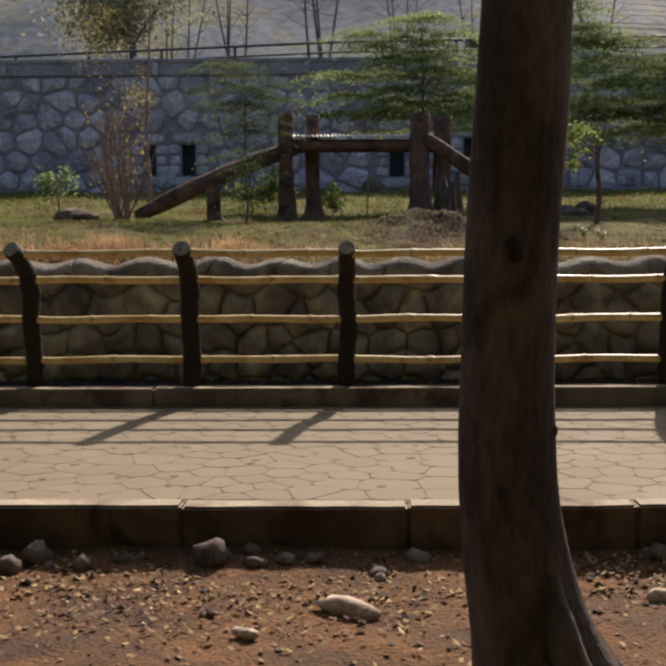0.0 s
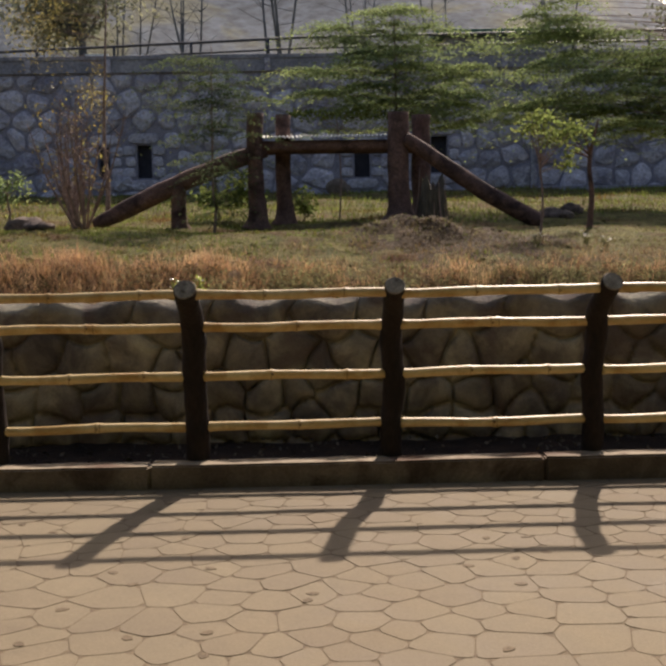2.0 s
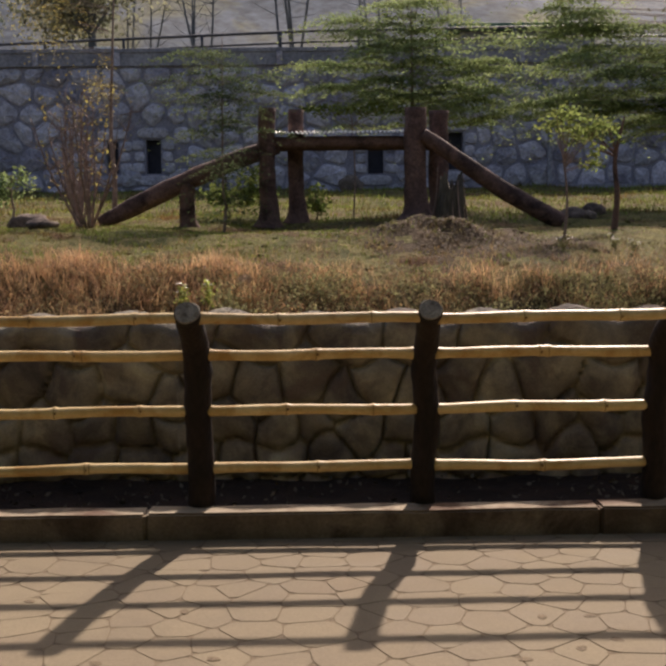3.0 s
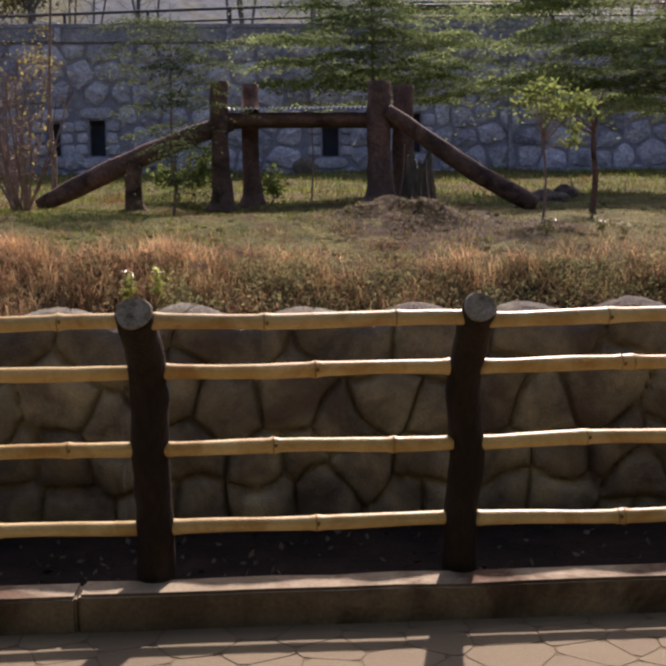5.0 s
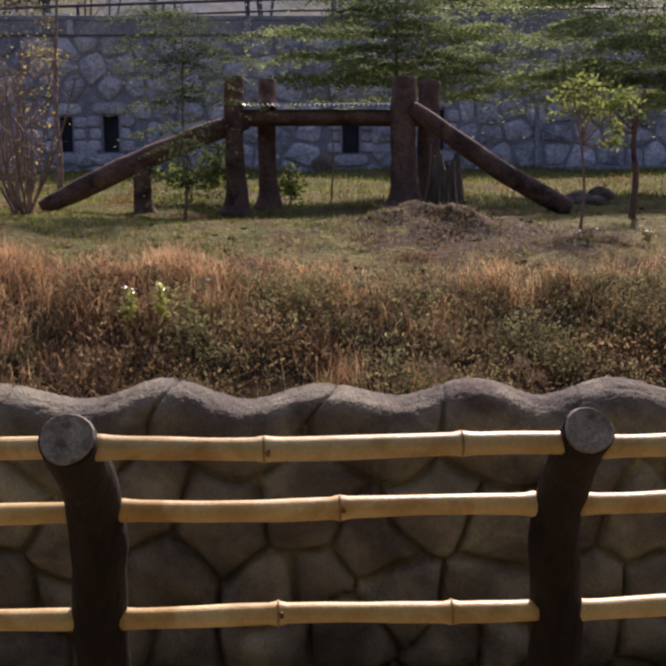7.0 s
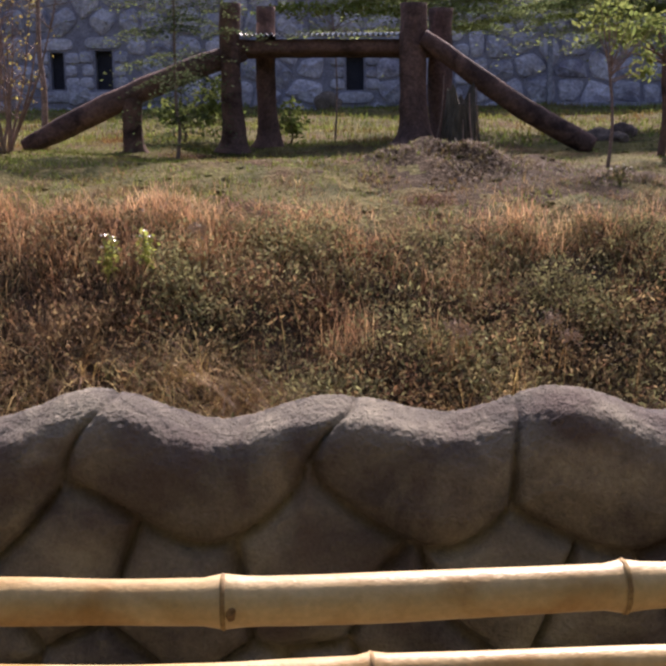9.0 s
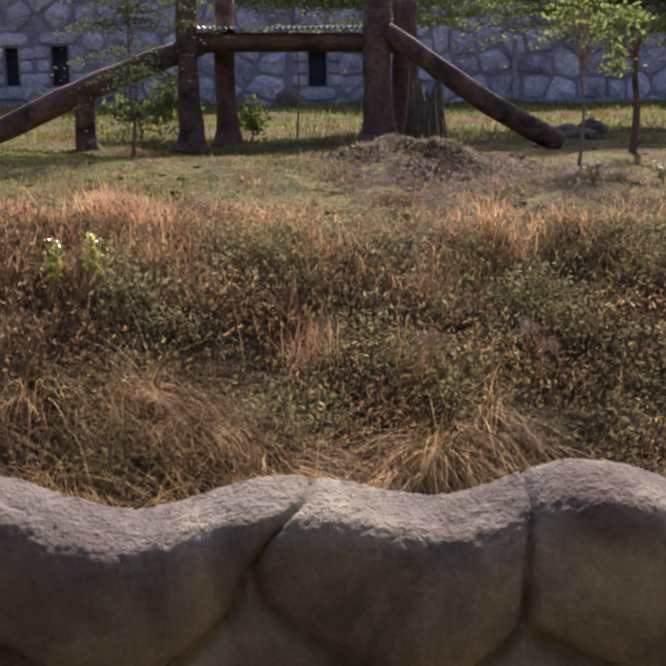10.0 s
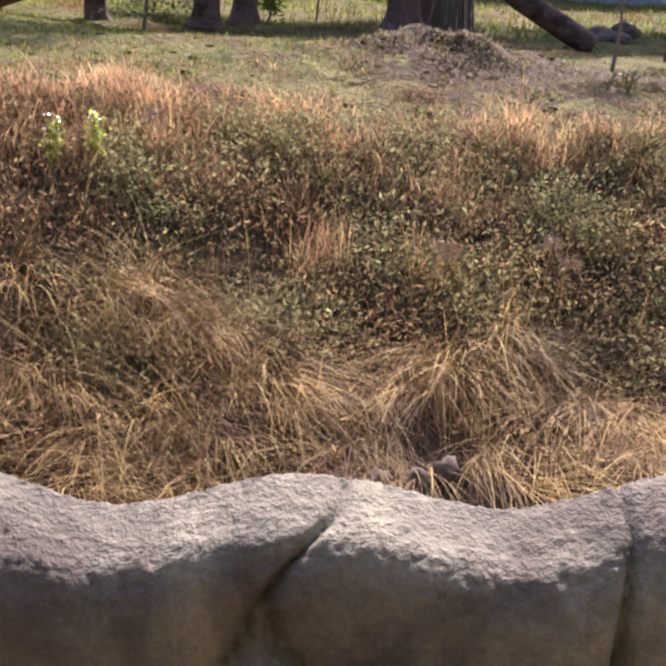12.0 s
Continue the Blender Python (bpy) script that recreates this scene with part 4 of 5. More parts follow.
leafy_tree("shrub", 0.95, 22.0, 4.5, [(x, 22.0, 4.55 + 0.06 * math.sin(x * 5), 0.35) for x in np.linspace(-0.25, 2.1, 9)], "low sunlit bough of yellow-green leaves", "lime", 0.07, 60, 60, 0.02, 4.0, (0.9, 0.6, 0.12), "branch")
leafy_tree("sapling", 6.1, 16.5, 3.75, scatter(4, 7, 5.9, 16.4, 3.25, 0.5, 0.3, 0.5, 0.1, 0.2), "thin young tree with a brown stem", "lime", 0.07, 20, 64, 0.055, 2.9, (0.9, 0.8, 0.4), "log")
leafy_tree("sapling", 4.62, 14.5, 3.7, scatter(5, 16, 4.85, 14.5, 3.45, 0.6, 0.35, 0.32, 0.1, 0.2) + scatter(25, 3, 5.2, 14.5, 2.8, 0.2, 0.2, 0.15, 0.08, 0.12), "slender pale sapling with bright green leaves", "lime", 0.06, 30, 65, 0.022, 2.6, (0.9, 0.8, 0.4), "branch")
leafy_tree("tree", -4.75, 20.0, 7.2, scatter(6, 8, -4.75, 20.0, 4.9, 0.4, 0.4, 0.7, 0.12, 0.25) + scatter(16, 14, -6.2, 20.3, 6.6, 0.9, 0.6, 0.9, 0.2, 0.4), "half-bare tree with yellowing leaves", "yellow_leaf", 0.036, 70, 66, 0.055, 3.9, (0.8, 0.8, 0.7), "branch", tiered=True)
leafy_tree("shrub", -2.1, 20.3, 3.0, scatter(7, 12, -1.7, 20.3, 2.5, 0.75, 0.4, 0.5, 0.15, 0.25), "leafy green shrub beneath the log ramp", "lime", 0.075, 60, 67, 0.03, 2.1, (0.8, 0.8, 0.6))
leafy_tree("shrub", 0.0, 21.6, 2.6, scatter(8, 5, 0.0, 21.6, 2.2, 0.2, 0.3, 0.35, 0.15, 0.25), "pale green shrub behind the platform", "lime", 0.08, 60, 68, 0.02, 2.2, (0.8, 0.8, 0.6), "branch")
leafy_tree("shrub", -7.4, 21.0, 3.0, scatter(9, 7, -7.4, 21.0, 2.6, 0.6, 0.5, 0.4, 0.15, 0.25), "green shrub at the foot of the rear bank", "leaf", 0.075, 60, 69, 0.03, 2.4, (0.8, 0.8, 0.6), "branch")


def bare_bush(name, x, y, seed, stems, height, label, material, leaves=0, z0=None, girth=0.03):
    g = np.random.default_rng(seed)
    z = float(land(x, y)) - 0.05 if z0 is None else z0
    bush = thing(name, (x, y, z), label, "shrub" if height < 5 else "tree")
    tips = []
    for k in range(stems):
        t, lean = g.uniform(0, 6.28), g.uniform(0.1, 0.6 if height > 3 else 0.95)
        h = height * g.uniform(0.65, 1.0)
        a = Vector((0.05 * height * math.cos(t + 1.0), 0.05 * height * math.sin(t + 1.0), 0))
        c = Vector((lean * h * 0.5 * math.cos(t), lean * h * 0.5 * math.sin(t), h))
        mid = a.lerp(c, 0.5) + Vector((0.1 * math.cos(t), 0.1 * math.sin(t), 0))
        line = smooth_line([a, mid, c], 14)
        part("stem", tube_mesh("stem", line, [girth, girth * 0.7, girth * 0.2], M[material], 6, 0.15, 5, k), bush)
        twigs = []
        for q in range(15):
            i = int(g.uniform(4, 13))
            d = Vector(g.normal(size=3) * [1, 1, 0.4]).normalized() * g.uniform(0.2, 0.55) * height / 3 + Vector((0, 0, 0.22 * height / 3))
            end = Vector(line[i]) + d
            tips.append(end)
            v = tube_mesh("twig", smooth_line([line[i], Vector(line[i]) + d * 0.5 + Vector((0, 0, -0.03)), end], 5), [girth * 0.3, girth * 0.2, girth * 0.08], M[material], 4, 0, 1, 0, False)
            part("twig", v, bush)
    if leaves:
        at = np.concatenate([np.array(t) + g.normal(size=(leaves, 3)) * 0.13 for t in tips])
        part("foliage", leaves_mesh("foliage", at, 0.045, M["yellow_leaf"], 0.3, seed), bush, "sparse yellowing leaves")
    return bush


bare_bush("shrub", -4.58, 16.0, 71, 14, 2.6, "bare multi-stemmed shrub with pale twigs", "branch", 0)
bare_bush("shrub", -5.1, 18.2, 72, 8, 3.6, "tall straggling shrub with a few yellow leaves", "branch", 3)

# ---- rear railing, distant trees ----
railing = thing("railing", (0, 39, 8.4), "dark iron handrail along the top of the retaining wall", "railing")
for z, r in ((0.55, 0.045), (0.98, 0.06)):
    part("bar", tube_mesh("bar", [(-30, 0, z - 0.62), (-15, 0, z - 0.5), (0, 0, z + 0.02), (12, 0, z + 0.12), (30, 0, z + 0.2)], [r, r], M["iron"], 8), railing)
for k in range(-9, 10):
    x = k * 3.15 - 1.35
    z = float(np.interp(x, [-30, -15, 0, 12, 30], [-0.62, -0.5, 0.02, 0.12, 0.2]))
    part("baluster", tube_mesh("baluster", [(x, 0, -0.3), (x, 0, 0.5), (x, 0, z + 1.0)], [0.07, 0.06, 0.07], M["iron"], 8), railing)
# terrace trees, with distance haze carried by their colours
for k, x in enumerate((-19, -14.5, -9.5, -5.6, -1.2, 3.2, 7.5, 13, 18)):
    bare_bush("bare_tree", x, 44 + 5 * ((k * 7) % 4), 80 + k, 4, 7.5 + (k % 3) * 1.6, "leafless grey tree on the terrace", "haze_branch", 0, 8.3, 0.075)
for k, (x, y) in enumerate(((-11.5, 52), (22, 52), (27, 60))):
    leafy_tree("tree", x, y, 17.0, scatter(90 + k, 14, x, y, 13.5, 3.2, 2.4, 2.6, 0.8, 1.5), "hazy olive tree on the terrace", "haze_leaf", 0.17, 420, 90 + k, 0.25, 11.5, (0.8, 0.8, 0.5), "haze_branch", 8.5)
for x, z, w, tilt in ((-8.1, 8.98, 0.9, 3), (-6.3, 8.62, 1.3, 2), (-6.1, 8.5, 1.0, -2)):
    tagged(new("concrete_slab", box_mesh("concrete_slab", (w, 0.5, 0.1), M["sheet"], 0.01)), "pale concrete slab lying on the wall top", "slab").matrix_basis = pose(x, REAR_Y + 0.25, z - 0.42 if z > 8.9 else 8.49, 0, tilt * 0.3, 0)
shed = thing("shed", (9.5, 45, 8.5), "green-roofed shed on the terrace", "shed")
part("wall", box_mesh("wall", (6, 3, 1.6), M["pale"], 0.02, (0, 0, 0.8)), shed)
part("roof", box_mesh("roof", (7, 3.8, 0.3), M["green_paint"], 0.03, (0, 0, 1.75)), shed, "green metal roof")


# ---- grass of the enclosure ----
def grass(name, label, n, seed, x0, x1, y0, y1, length, width, pitch, droop, material, keep=None, sink=0.02, steps=3):
    g = np.random.default_rng(seed)
    x, y = g.uniform(x0, x1, n), g.uniform(y0, y1, n)
    if keep is not None:
        ok = g.uniform(size=n) < keep(x, y)
        x, y = x[ok], y[ok]
    k = len(x)
    base = np.stack([x, y, land(x, y) - sink], 1)
    ob = new(name, blades_mesh(name, base, g.uniform(*length, k), g.uniform(*width, k), g.uniform(*pitch, k), g.uniform(*droop, k), g.uniform(0, 2 * np.pi, k), M[material], steps))
    return tagged(ob, label, "grass", kind="stuff")


def patch(x, y, size, shift):
    return 0.5 + 0.5 * np.sin(x / size + shift) * np.sin(y / size * 1.3 + x * 0.4 / size + shift * 2)


grass("short_grass", "short patchy green grass on the level ground", 120000, 31, -9, 11, 10.6, 22, (0.03, 0.10), (0.006, 0.013), (0.5, 1.5), (0, 0.8), "green", lambda x, y: np.clip(1.2 - 0.15 * (x + 3) - (y > 13) * 0.1, 0.15, 1) * (0.2 + patch(x, y, 0.7, 1)))
grass("far_grass", "pale grass at the foot of the rear wall", 30000, 32, -14, 18, 20, 37.3, (0.08, 0.2), (0.012, 0.022), (0.8, 1.5), (0, 0.8), "green", lambda x, y: 0.3 + patch(x, y, 1.5, 2))
def tufts(name, label, seed, spots, blades, length, width, pitch, droop, material, spread=0.05, steps=4):
    """Tufts of grass: at each spot (x, y, size) a bundle of blades that fan out."""
    g = np.random.default_rng(seed)
    base, turn, size = [], [], []
    for x, y, k in spots:
        m = max(4, int(blades * k))
        bx_, by_ = x + g.normal(0, spread * k, m), y + g.normal(0, spread * k, m)
        base.append(np.stack([bx_, by_, land(bx_, by_) - 0.02], 1))
        turn.append(g.uniform(0, 6.28, m))
        size.append(np.full(m, k) * g.uniform(0.55, 1.1, m))
    base, turn, size = np.concatenate(base), np.concatenate(turn), np.concatenate(size)
    n = len(base)
    ob = new(name, blades_mesh(name, base, size * g.uniform(*length, n), g.uniform(*width, n), g.uniform(*pitch, n), g.uniform(*droop, n), turn, M[material], steps))
    return tagged(ob, label, "grass", kind="stuff")


def spots(seed, n, x0, x1, y0, y1, keep):
    g = np.random.default_rng(seed)
    x, y = g.uniform(x0, x1, n), g.uniform(y0, y1, n)
    ok = g.uniform(size=n) < keep(x, y)
    return [(float(a), float(b), float(c)) for a, b, c in zip(x[ok], y[ok], g.uniform(0.55, 1.35, n)[ok])]


tufts("russet_grass", "fluffy tufts of dry russet grass along the rim", 33, spots(33, 3600, -6, 7, 8.0, 11.1, lambda x, y: (np.exp(-((y - 10.0 - 0.2 * np.sin(x * 3)) / 0.5) ** 2) * (0.06 + patch(x, y, 0.2, 0.5) ** 1.6 * 1.7) + 0.28 * patch(x, y, 0.55, 2.0) ** 2 * (x < -0.6)) * np.clip(1.05 - 0.15 * (x + 2), 0.25, 1)),
      58, (0.18, 0.42), (0.0025, 0.0056), (0.3, 1.55), (0.3, 1.8), "orange", 0.11)
tufts("bank_grass", "withered brown grass tufts covering the moat bank", 34, spots(34, 1500, -5, 6, 6.7, 10.6, lambda x, y: (0.25 + 0.75 * patch(x, y, 0.3, 2.2)) * np.where(y > 9.5, 0.35, 1.0)),
      26, (0.16, 0.42), (0.0035, 0.008), (0.3, 1.5), (0.3, 1.9), "bank_blade", 0.06)
tufts("tall_russet_grass", "tall feathery russet tufts standing on the bank", 43, spots(43, 60, -3.5, 5.5, 7.9, 9.9, lambda x, y: 0.2 + 0.8 * patch(x, y, 0.5, 4.4) ** 2),
      60, (0.25, 0.45), (0.0025, 0.005), (0.9, 1.57), (-0.1, 0.8), "orange", 0.06)
tufts("green_tufts", "olive green tufts among the withered grass", 38, spots(38, 700, -4, 6, 7.4, 10.4, lambda x, y: 0.1 + 0.9 * patch(x, y, 0.4, 3.1) ** 2),
      24, (0.14, 0.34), (0.004, 0.009), (0.4, 1.5), (0.3, 1.6), "olive", 0.06)
tufts("meadow_tufts", "scattered tufts and clods on the level ground", 39, spots(39, 900, -8, 9, 10.9, 18.0, lambda x, y: 0.15 + 0.85 * patch(x, y, 0.5, 6.0) ** 2),
      18, (0.04, 0.13), (0.006, 0.012), (0.1, 1.2), (0.2, 1.5), "scrub", 0.1, 3)
tufts("edge_tufts", "ragged dry tufts on the level ground behind the rim", 44, spots(44, 1500, -6, 7.5, 10.5, 13.2, lambda x, y: (0.1 + 0.9 * patch(x, y, 0.33, 1.7) ** 2) * np.clip((13.4 - y) / 2, 0.2, 1)),
      24, (0.07, 0.2), (0.004, 0.008), (0.2, 1.4), (0.2, 1.6), "bank_blade", 0.09, 3)
grass("mound_grass", "withered grey-brown grass on the earth mound", 26000, 35, 0.0, 5.4, 11.4, 15.8, (0.06, 0.2), (0.005, 0.011), (-0.2, 0.9), (0.2, 1.4), "twig", lambda x, y: np.exp(-(((x - 2.6) / 1.5) ** 2 + ((y - 13.5) / 1.3) ** 2)))
tufts("rim_tufts", "dull olive tufts on the brown ground before the mound", 42, spots(42, 1100, 0.2, 7.5, 10.7, 14.5, lambda x, y: 0.1 + 0.9 * patch(x, y, 0.45, 0.8) ** 2),
      20, (0.05, 0.18), (0.005, 0.01), (0.1, 1.4), (0.2, 1.5), "scrub", 0.1, 3)
def clods():
    """Lumps of earth and dead turf strewn over the level ground."""
    g = np.random.default_rng(58)
    bm = bmesh.new()
    bmesh.ops.create_icosphere(bm, subdivisions=1, radius=0.5)
    unit = np.array([v.co[:] for v in bm.verts])
    tri = np.array([[v.index for v in f.verts] for f in bm.faces])
    bm.free()
    verts, faces = [], []
    for k in range(700):
        x, y = g.uniform(-8, 8), 10.8 + 9 * g.uniform() ** 1.4
        if g.uniform() > 0.1 + 0.9 * patch(np.array(x), np.array(y), 0.6, 3.3) ** 2:
            continue
        s = g.uniform(0.03, 0.1)
        v = unit * (1 + 0.5 * (g.uniform(size=(len(unit), 1)) - 0.5)) * [s * g.uniform(1, 1.9), s * g.uniform(0.8, 1.4), s * 0.6]
        faces.append(tri + len(unit) * len(verts))
        verts.append(v + [x, y, float(land(x, y)) + s * 0.08])
    me = mesh_of("earth_clods", np.concatenate(verts), np.concatenate(faces), M["turf"])
    tagged(new("earth_clods", me), "dark clods of earth strewn over the worn grass", "earth", kind="stuff")


clods()
grass("twigs", "brown dead stems tangled on the bank", 9000, 37, -5, 6, 6.8, 10.7, (0.15, 0.45), (0.003, 0.0055), (0.3, 1.5), (-0.2, 0.9), "twig", lambda x, y: (0.25 + patch(x, y, 0.4, 5.0)) * np.where(y > 9.5, 0.4, 1.0))


def scrub_leaves():
    g = np.random.default_rng(36)
    for name, mtl, count, size, shift, x0 in (("scrub_leaves", "scrub", 2600, 0.021, 4.0, -4.8), ("olive_leaves", "olive", 3000, 0.022, 1.2, -1.6), ("withered_leaves", "bank_blade", 2600, 0.021, 2.5, -4.8)):
        pts = []
        for k in range(count):
            x, y = g.uniform(x0, 5.8), (g.uniform(6.3, 9.2) if mtl == "bank_blade" else g.uniform(7.2, 10.2))
            if g.uniform() > 0.05 + 1.0 * patch(np.array(x), np.array(y), 0.42, shift) ** 3:
                continue
            r = g.uniform(0.1, 0.3)
            v = g.normal(size=(34, 3))
            v /= np.linalg.norm(v, axis=1, keepdims=True)
            c = np.array([x, y, float(land(x, y)) + r * 0.6])
            pts.append(c + v * g.uniform(0.6, 1.1, (34, 1)) * [r * 1.2, r, r * g.uniform(0.7, 1.5)])
        tagged(new(name, leaves_mesh(name, np.concatenate(pts), size, M[mtl], 0.25, 36, 2.7)), "small dull leaves of low scrub on the bank", "undergrowth", kind="stuff")


scrub_leaves()


def straw():
    """Long dry grass hanging over the lower bank in heaps."""
    g = np.random.default_rng(41)
    heaps = [(-1.9, 8.35, 0.9, 1300, -0.9), (-1.1, 8.25, 0.7, 1300, -0.7), (-0.5, 8.0, 0.5, 1300, -0.6), (0.0, 7.6, 0.4, 1300, -0.7), (-1.7, 7.5, 0.8, 900, -1.2), (-0.6, 7.2, 0.7, 1000, -1.3), (-2.9, 7.7, 0.9, 900, -1.0),
             (1.2, 7.8, 0.5, 1300, -1.9), (1.75, 7.9, 0.6, 1500, -1.3), (2.4, 7.45, 0.4, 1400, -1.5), (3.1, 7.35, 0.5, 1100, -1.6), (0.7, 7.0, 0.5, 700, -1.5), (1.9, 6.9, 0.5, 800, -1.5), (2.8, 6.8, 0.6, 800, -1.5), (-3.7, 7.5, 0.8, 700, -1.0), (-1.5, 6.7, 0.9, 900, -0.3), (0.2, 6.6, 0.8, 700, 3.0)]
    base, turn, length, pitch, droop = [], [], [], [], []
    for hx_, hy_, r, n, way in heaps:
        for k in range(n // 16):
            t, d = g.uniform(0, 2 * np.pi), r * math.sqrt(g.uniform())
            x, y = hx_ + d * math.cos(t), hy_ - 0.35 + 0.6 * d * math.sin(t)
            m = int(g.uniform(6, 20))
            b = np.stack([x + g.normal(0, 0.05, m), y + g.normal(0, 0.04, m), np.full(m, float(land(x, y)) + (0.2 if 1.1 < hx_ < 1.8 else 0.12) * max(0.0, 1 - d / r))], 1)
            base.append(b)
            course = g.normal(way, 0.5) if g.uniform() < 0.66 else g.uniform(0, 6.28)
            turn.append(g.normal(course, 0.27, m))
            length.append(g.uniform(0.4, 1.25) * g.uniform(0.6, 1.2, m))
            pitch.append((g.uniform(-0.4, 0.5) if hx_ > 0.6 else g.uniform(-0.1, 0.85)) + g.normal(0, 0.2, m))
            droop.append(g.uniform(0.4, 1.6) + g.normal(0, 0.25, m))
    base, turn, length, pitch, droop = (np.concatenate(v) for v in (base, turn, length, pitch, droop))
    n = len(base)
    ob = new("straw_heap", blades_mesh("straw_heap", base, length, g.uniform(0.0016, 0.004, n), pitch, droop, turn, M["straw"], 6))
    tagged(ob, "heaps of long golden dry grass drooping down the bank", "dry grass", kind="stuff")
    m = 160
    x, y = g.uniform(-2.5, 3, m), g.uniform(6.9, 8.3, m)
    stalks = blades_mesh("stalks", np.stack([x, y, land(x, y)], 1), g.uniform(0.5, 1.1, m), np.full(m, 0.004), g.uniform(0.4, 1.5, m), g.uniform(-0.1, 0.7, m), g.uniform(0, 6.28, m), M["straw"], 6)
    tagged(new("dry_stalks", stalks), "single pale dry stalks above the scrub", "dry grass", kind="stuff")


straw()


def plume(x, y, tall, seed):
    """A dry stalk with a feathery seed head."""
    g = np.random.default_rng(seed)
    z = float(land(x, y))
    p = thing("dry_plume", (x, y, z), "pale feathery seed head on a dry stalk above the straw", "plant")
    lean = g.uniform(-0.12, 0.12)
    part("stalk", tube_mesh("stalk", smooth_line([(0, 0, -0.03), (lean * 0.3, 0, tall * 0.6), (lean, -0.03, tall)], 9), [0.006, 0.003], M["straw"], 5), p)
    at = np.array([lean, -0.03, tall]) + g.normal(size=(130, 3)) * [0.045, 0.04, 0.035]
    tagged(part("seed_head", leaves_mesh("seed_head", at, 0.016, M["pale_stone"], 0.2, seed, 2.6), p, "pale fluffy seed head"), kind="stuff")


for k, (x, y, tall) in enumerate(((1.42, 8.0, 0.62), (1.52, 8.05, 0.52), (2.25, 8.1, 0.6), (2.3, 8.0, 0.5), (-0.9, 9.15, 0.7))):
    plume(x, y, tall, 90 + k)


for k, (x, y, z) in enumerate(((0.8, 6.3, -1.2), (1.05, 6.3, -1.2), (1.25, 6.4, -1.18))):
    tagged(new("stone", rock_mesh("stone", (0.2, 0.18, 0.2), M["stone"], 60 + k)), "grey stone at the foot of the moat bank", "stone").matrix_basis = pose(x, y, float(land(x, y)) + 0.08, 0, 0, 40 * k)


def weed(x, y, seed, label, blooms, tall=1.0, leaf="weed"):
    g = np.random.default_rng(seed)
    z = float(land(x, y))
    w = thing("weed", (x, y, z), label, "plant")
    pts, top = [], []
    for k in range(5):
        dx, dy, h = g.uniform(-0.085, 0.085), g.uniform(-0.08, 0.08), tall * g.uniform(0.35, 0.62)
        part("stalk", tube_mesh("stalk", smooth_line([(0, 0, 0), (dx * 0.5, dy * 0.5, h * 0.5), (dx, dy, h)], 8), [0.006, 0.003], M[leaf], 5), w)
        for q in np.linspace(0.35, 1, 8):
            pts.append(np.array([dx * q, dy * q, h * q]) + g.normal(size=(3, 3)) * [0.035, 0.03, 0.02])
        top.append(np.array([dx, dy, h + 0.01]) + g.normal(size=(10, 3)) * [0.022, 0.02, 0.012])
    part("foliage", leaves_mesh("foliage", np.concatenate(pts), 0.032 if leaf == "weed" else 0.025, M[leaf], 0.4, seed), w)
    if blooms:
        tagged(part("flowers", leaves_mesh("flowers", np.concatenate(top), 0.018, M["sheet"], 0.6, seed + 1, 1.1), w, "tiny white flower heads"), kind="stuff")


weed(-1.88, 9.25, 51, "bright green weed with white flowers on the bank", True, 0.82)
weed(-1.48, 9.3, 52, "yellowish weed with white flowers on the bank", True, 0.8)
weed(4.05, 12.0, 53, "low pale weed with white flowers on the rim", True, 0.4, "olive")
weed(4.9, 12.0, 54, "low pale weed with white flowers on the rim", True, 0.55, "olive")
weed(5.15, 11.7, 55, "low pale weed with white flowers on the rim", True, 0.5, "olive")


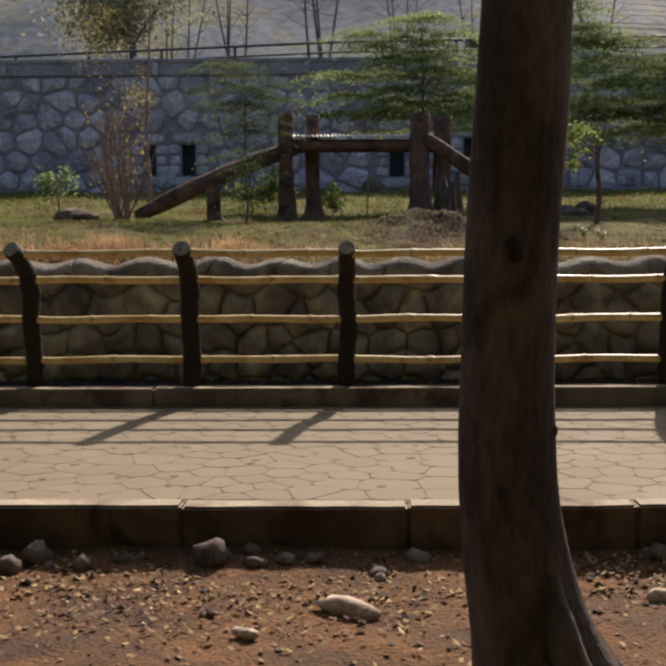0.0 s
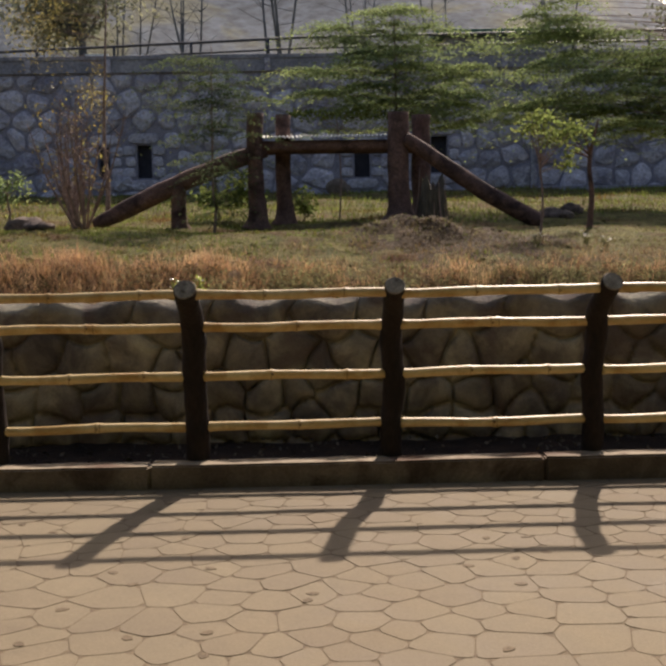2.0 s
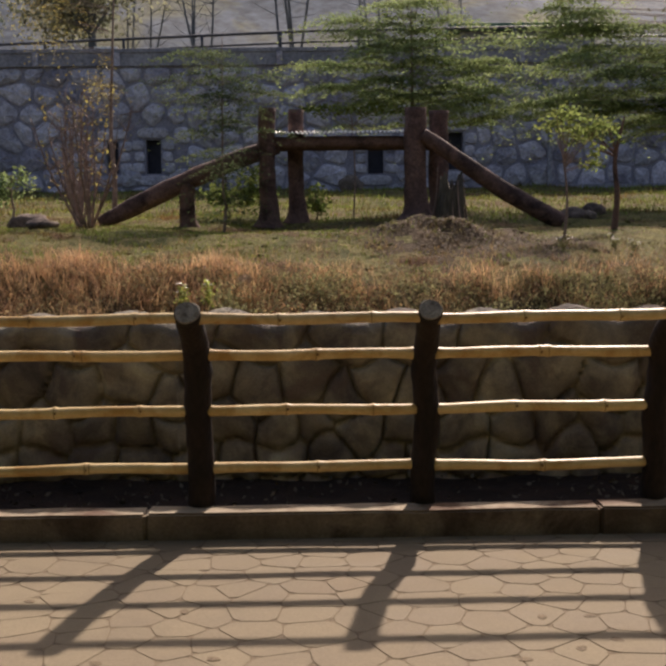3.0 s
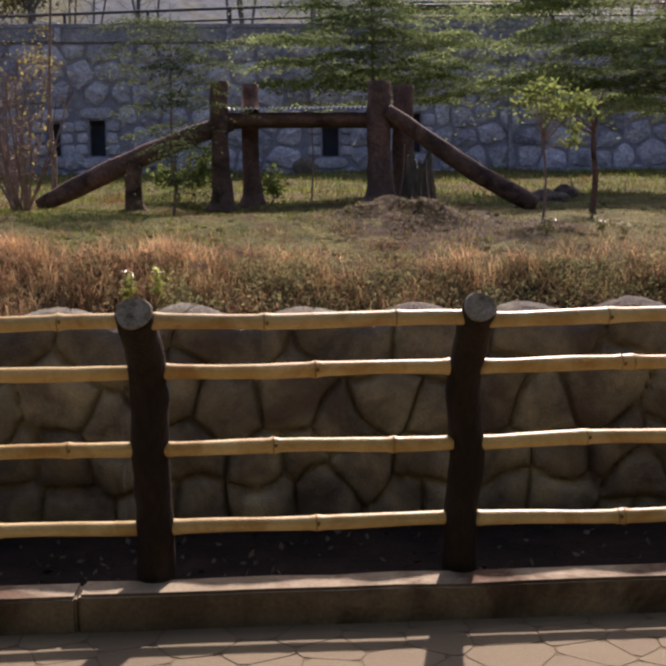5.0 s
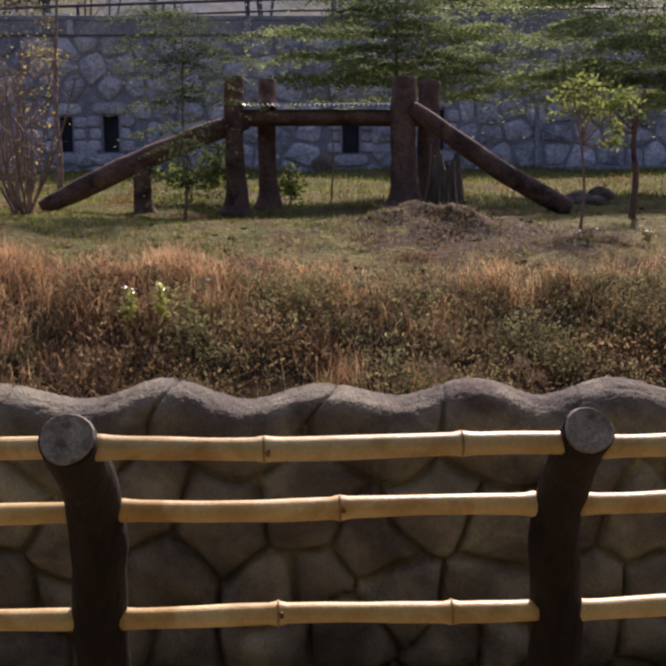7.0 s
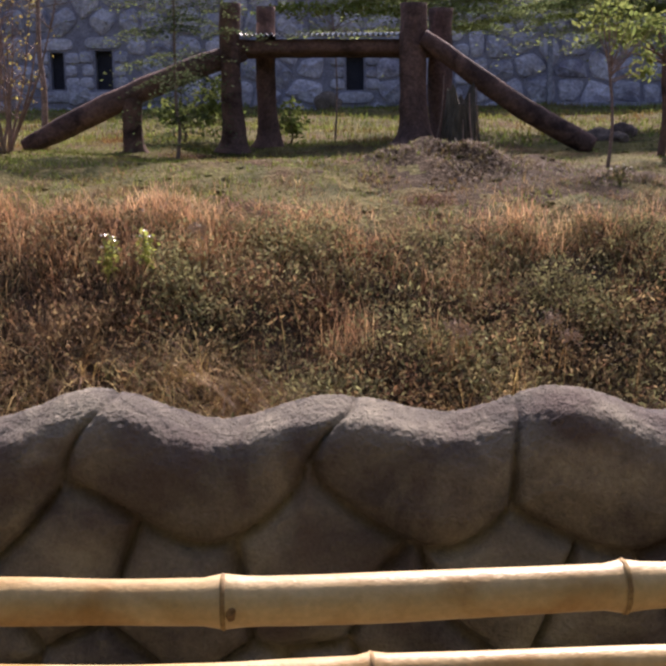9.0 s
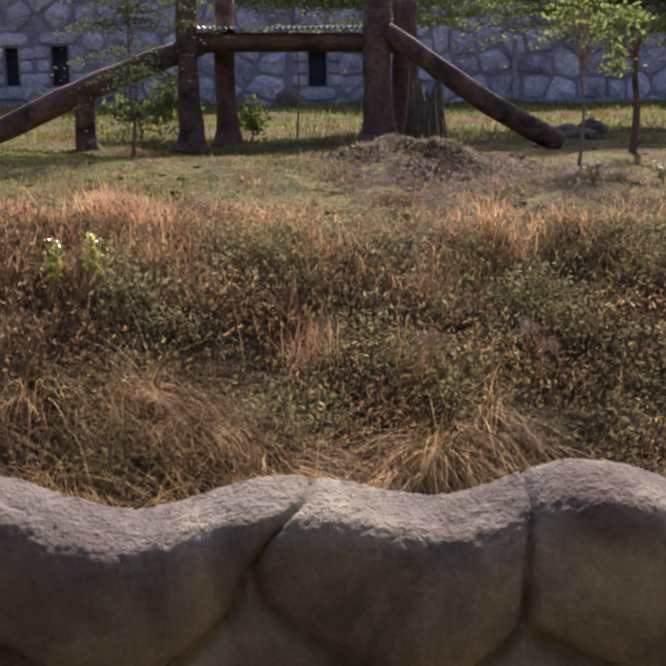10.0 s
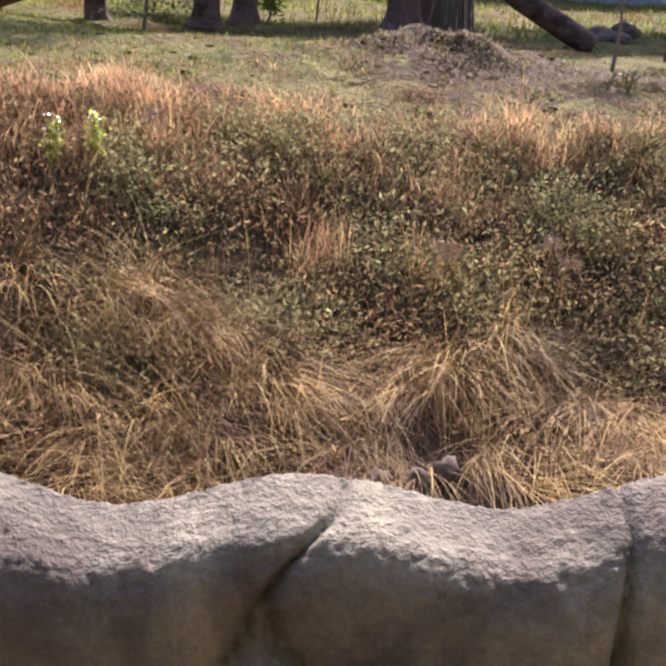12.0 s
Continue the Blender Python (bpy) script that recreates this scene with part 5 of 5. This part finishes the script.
# ---- flagstones ----
def flagstones():
    g = np.random.default_rng(77)
    seeds, reach = [], []
    for k in range(9000):
        p, r = (g.uniform(-2.1, 3.3), g.uniform(-3.12, -0.2)), g.choice([0.14, 0.18, 0.22, 0.28])
        if all(math.hypot(p[0] - q[0], (p[1] - q[1]) * 1.15) > (r + u) / 2 for q, u in zip(seeds, reach)):
            seeds.append(p)
            reach.append(r)
        if len(seeds) >= 420:
            break
    for poly, s in zip(cell_polygons(seeds, -2.15, 3.35, -3.15, -0.17), seeds):
        if len(poly) < 3:
            continue
        o = soften(inset(poly, 0.003), 0.16)
        o = o + np.array([[0.004 * noise.noise(Vector((p[0] * 14, p[1] * 14, 0))), 0.004 * noise.noise(Vector((p[0] * 14, p[1] * 14, 9)))] for p in o])
        c = o.mean(0)
        me = slab_mesh("flagstone", o, c, 0.03, 0.0015, M["flag"], "z", 0.0006)
        part("flagstone", me, pavement, m=pose(c[0], c[1], path_z(c[1]) + g.uniform(-0.0008, 0.0008), g.uniform(-0.1, 0.1) - 0.26, g.uniform(-0.1, 0.1)))

    for k in range(22):
        x, y = g.uniform(-1.6, 1.6), g.uniform(-3.0, -0.9)
        o = [(0.028 * math.cos(t) * (1 + 0.2 * math.sin(3 * t + k)), 0.02 * math.sin(t)) for t in np.linspace(0, 2 * math.pi, 11)[:-1]]
        part("chip", slab_mesh("chip", o, np.zeros(2), 0.004, 0.001, M["joint"], "z", 0.0), pavement, "", pose(x, y, path_z(y) + 0.0025, -0.26, 0, 40 * k))
    co, quads = [], []
    for side in (-1, 1):
        for y in np.arange(-3.03, -0.3, 0.24):
            x = 3.36 if side > 0 else 2.16
            while x < 9.2:
                w, h = g.uniform(0.22, 0.36), 0.228
                z = path_z(y) - 0.0008
                a, b = sorted((side * x, side * (x + w - 0.008)))
                k = len(co)
                co += [(a, y - h / 2, z), (b, y - h / 2, z), (b + g.uniform(-0.03, 0.0), y + h / 2, z), (a + g.uniform(0.0, 0.03), y + h / 2, z)]
                quads.append((k, k + 1, k + 2, k + 3))
                x += w
    rest = part("outer_flagstones", quads_mesh("outer_flagstones", np.array(co), np.array(quads), M["flag"]), pavement)
    tagged(rest, kind="stuff")


flagstones()
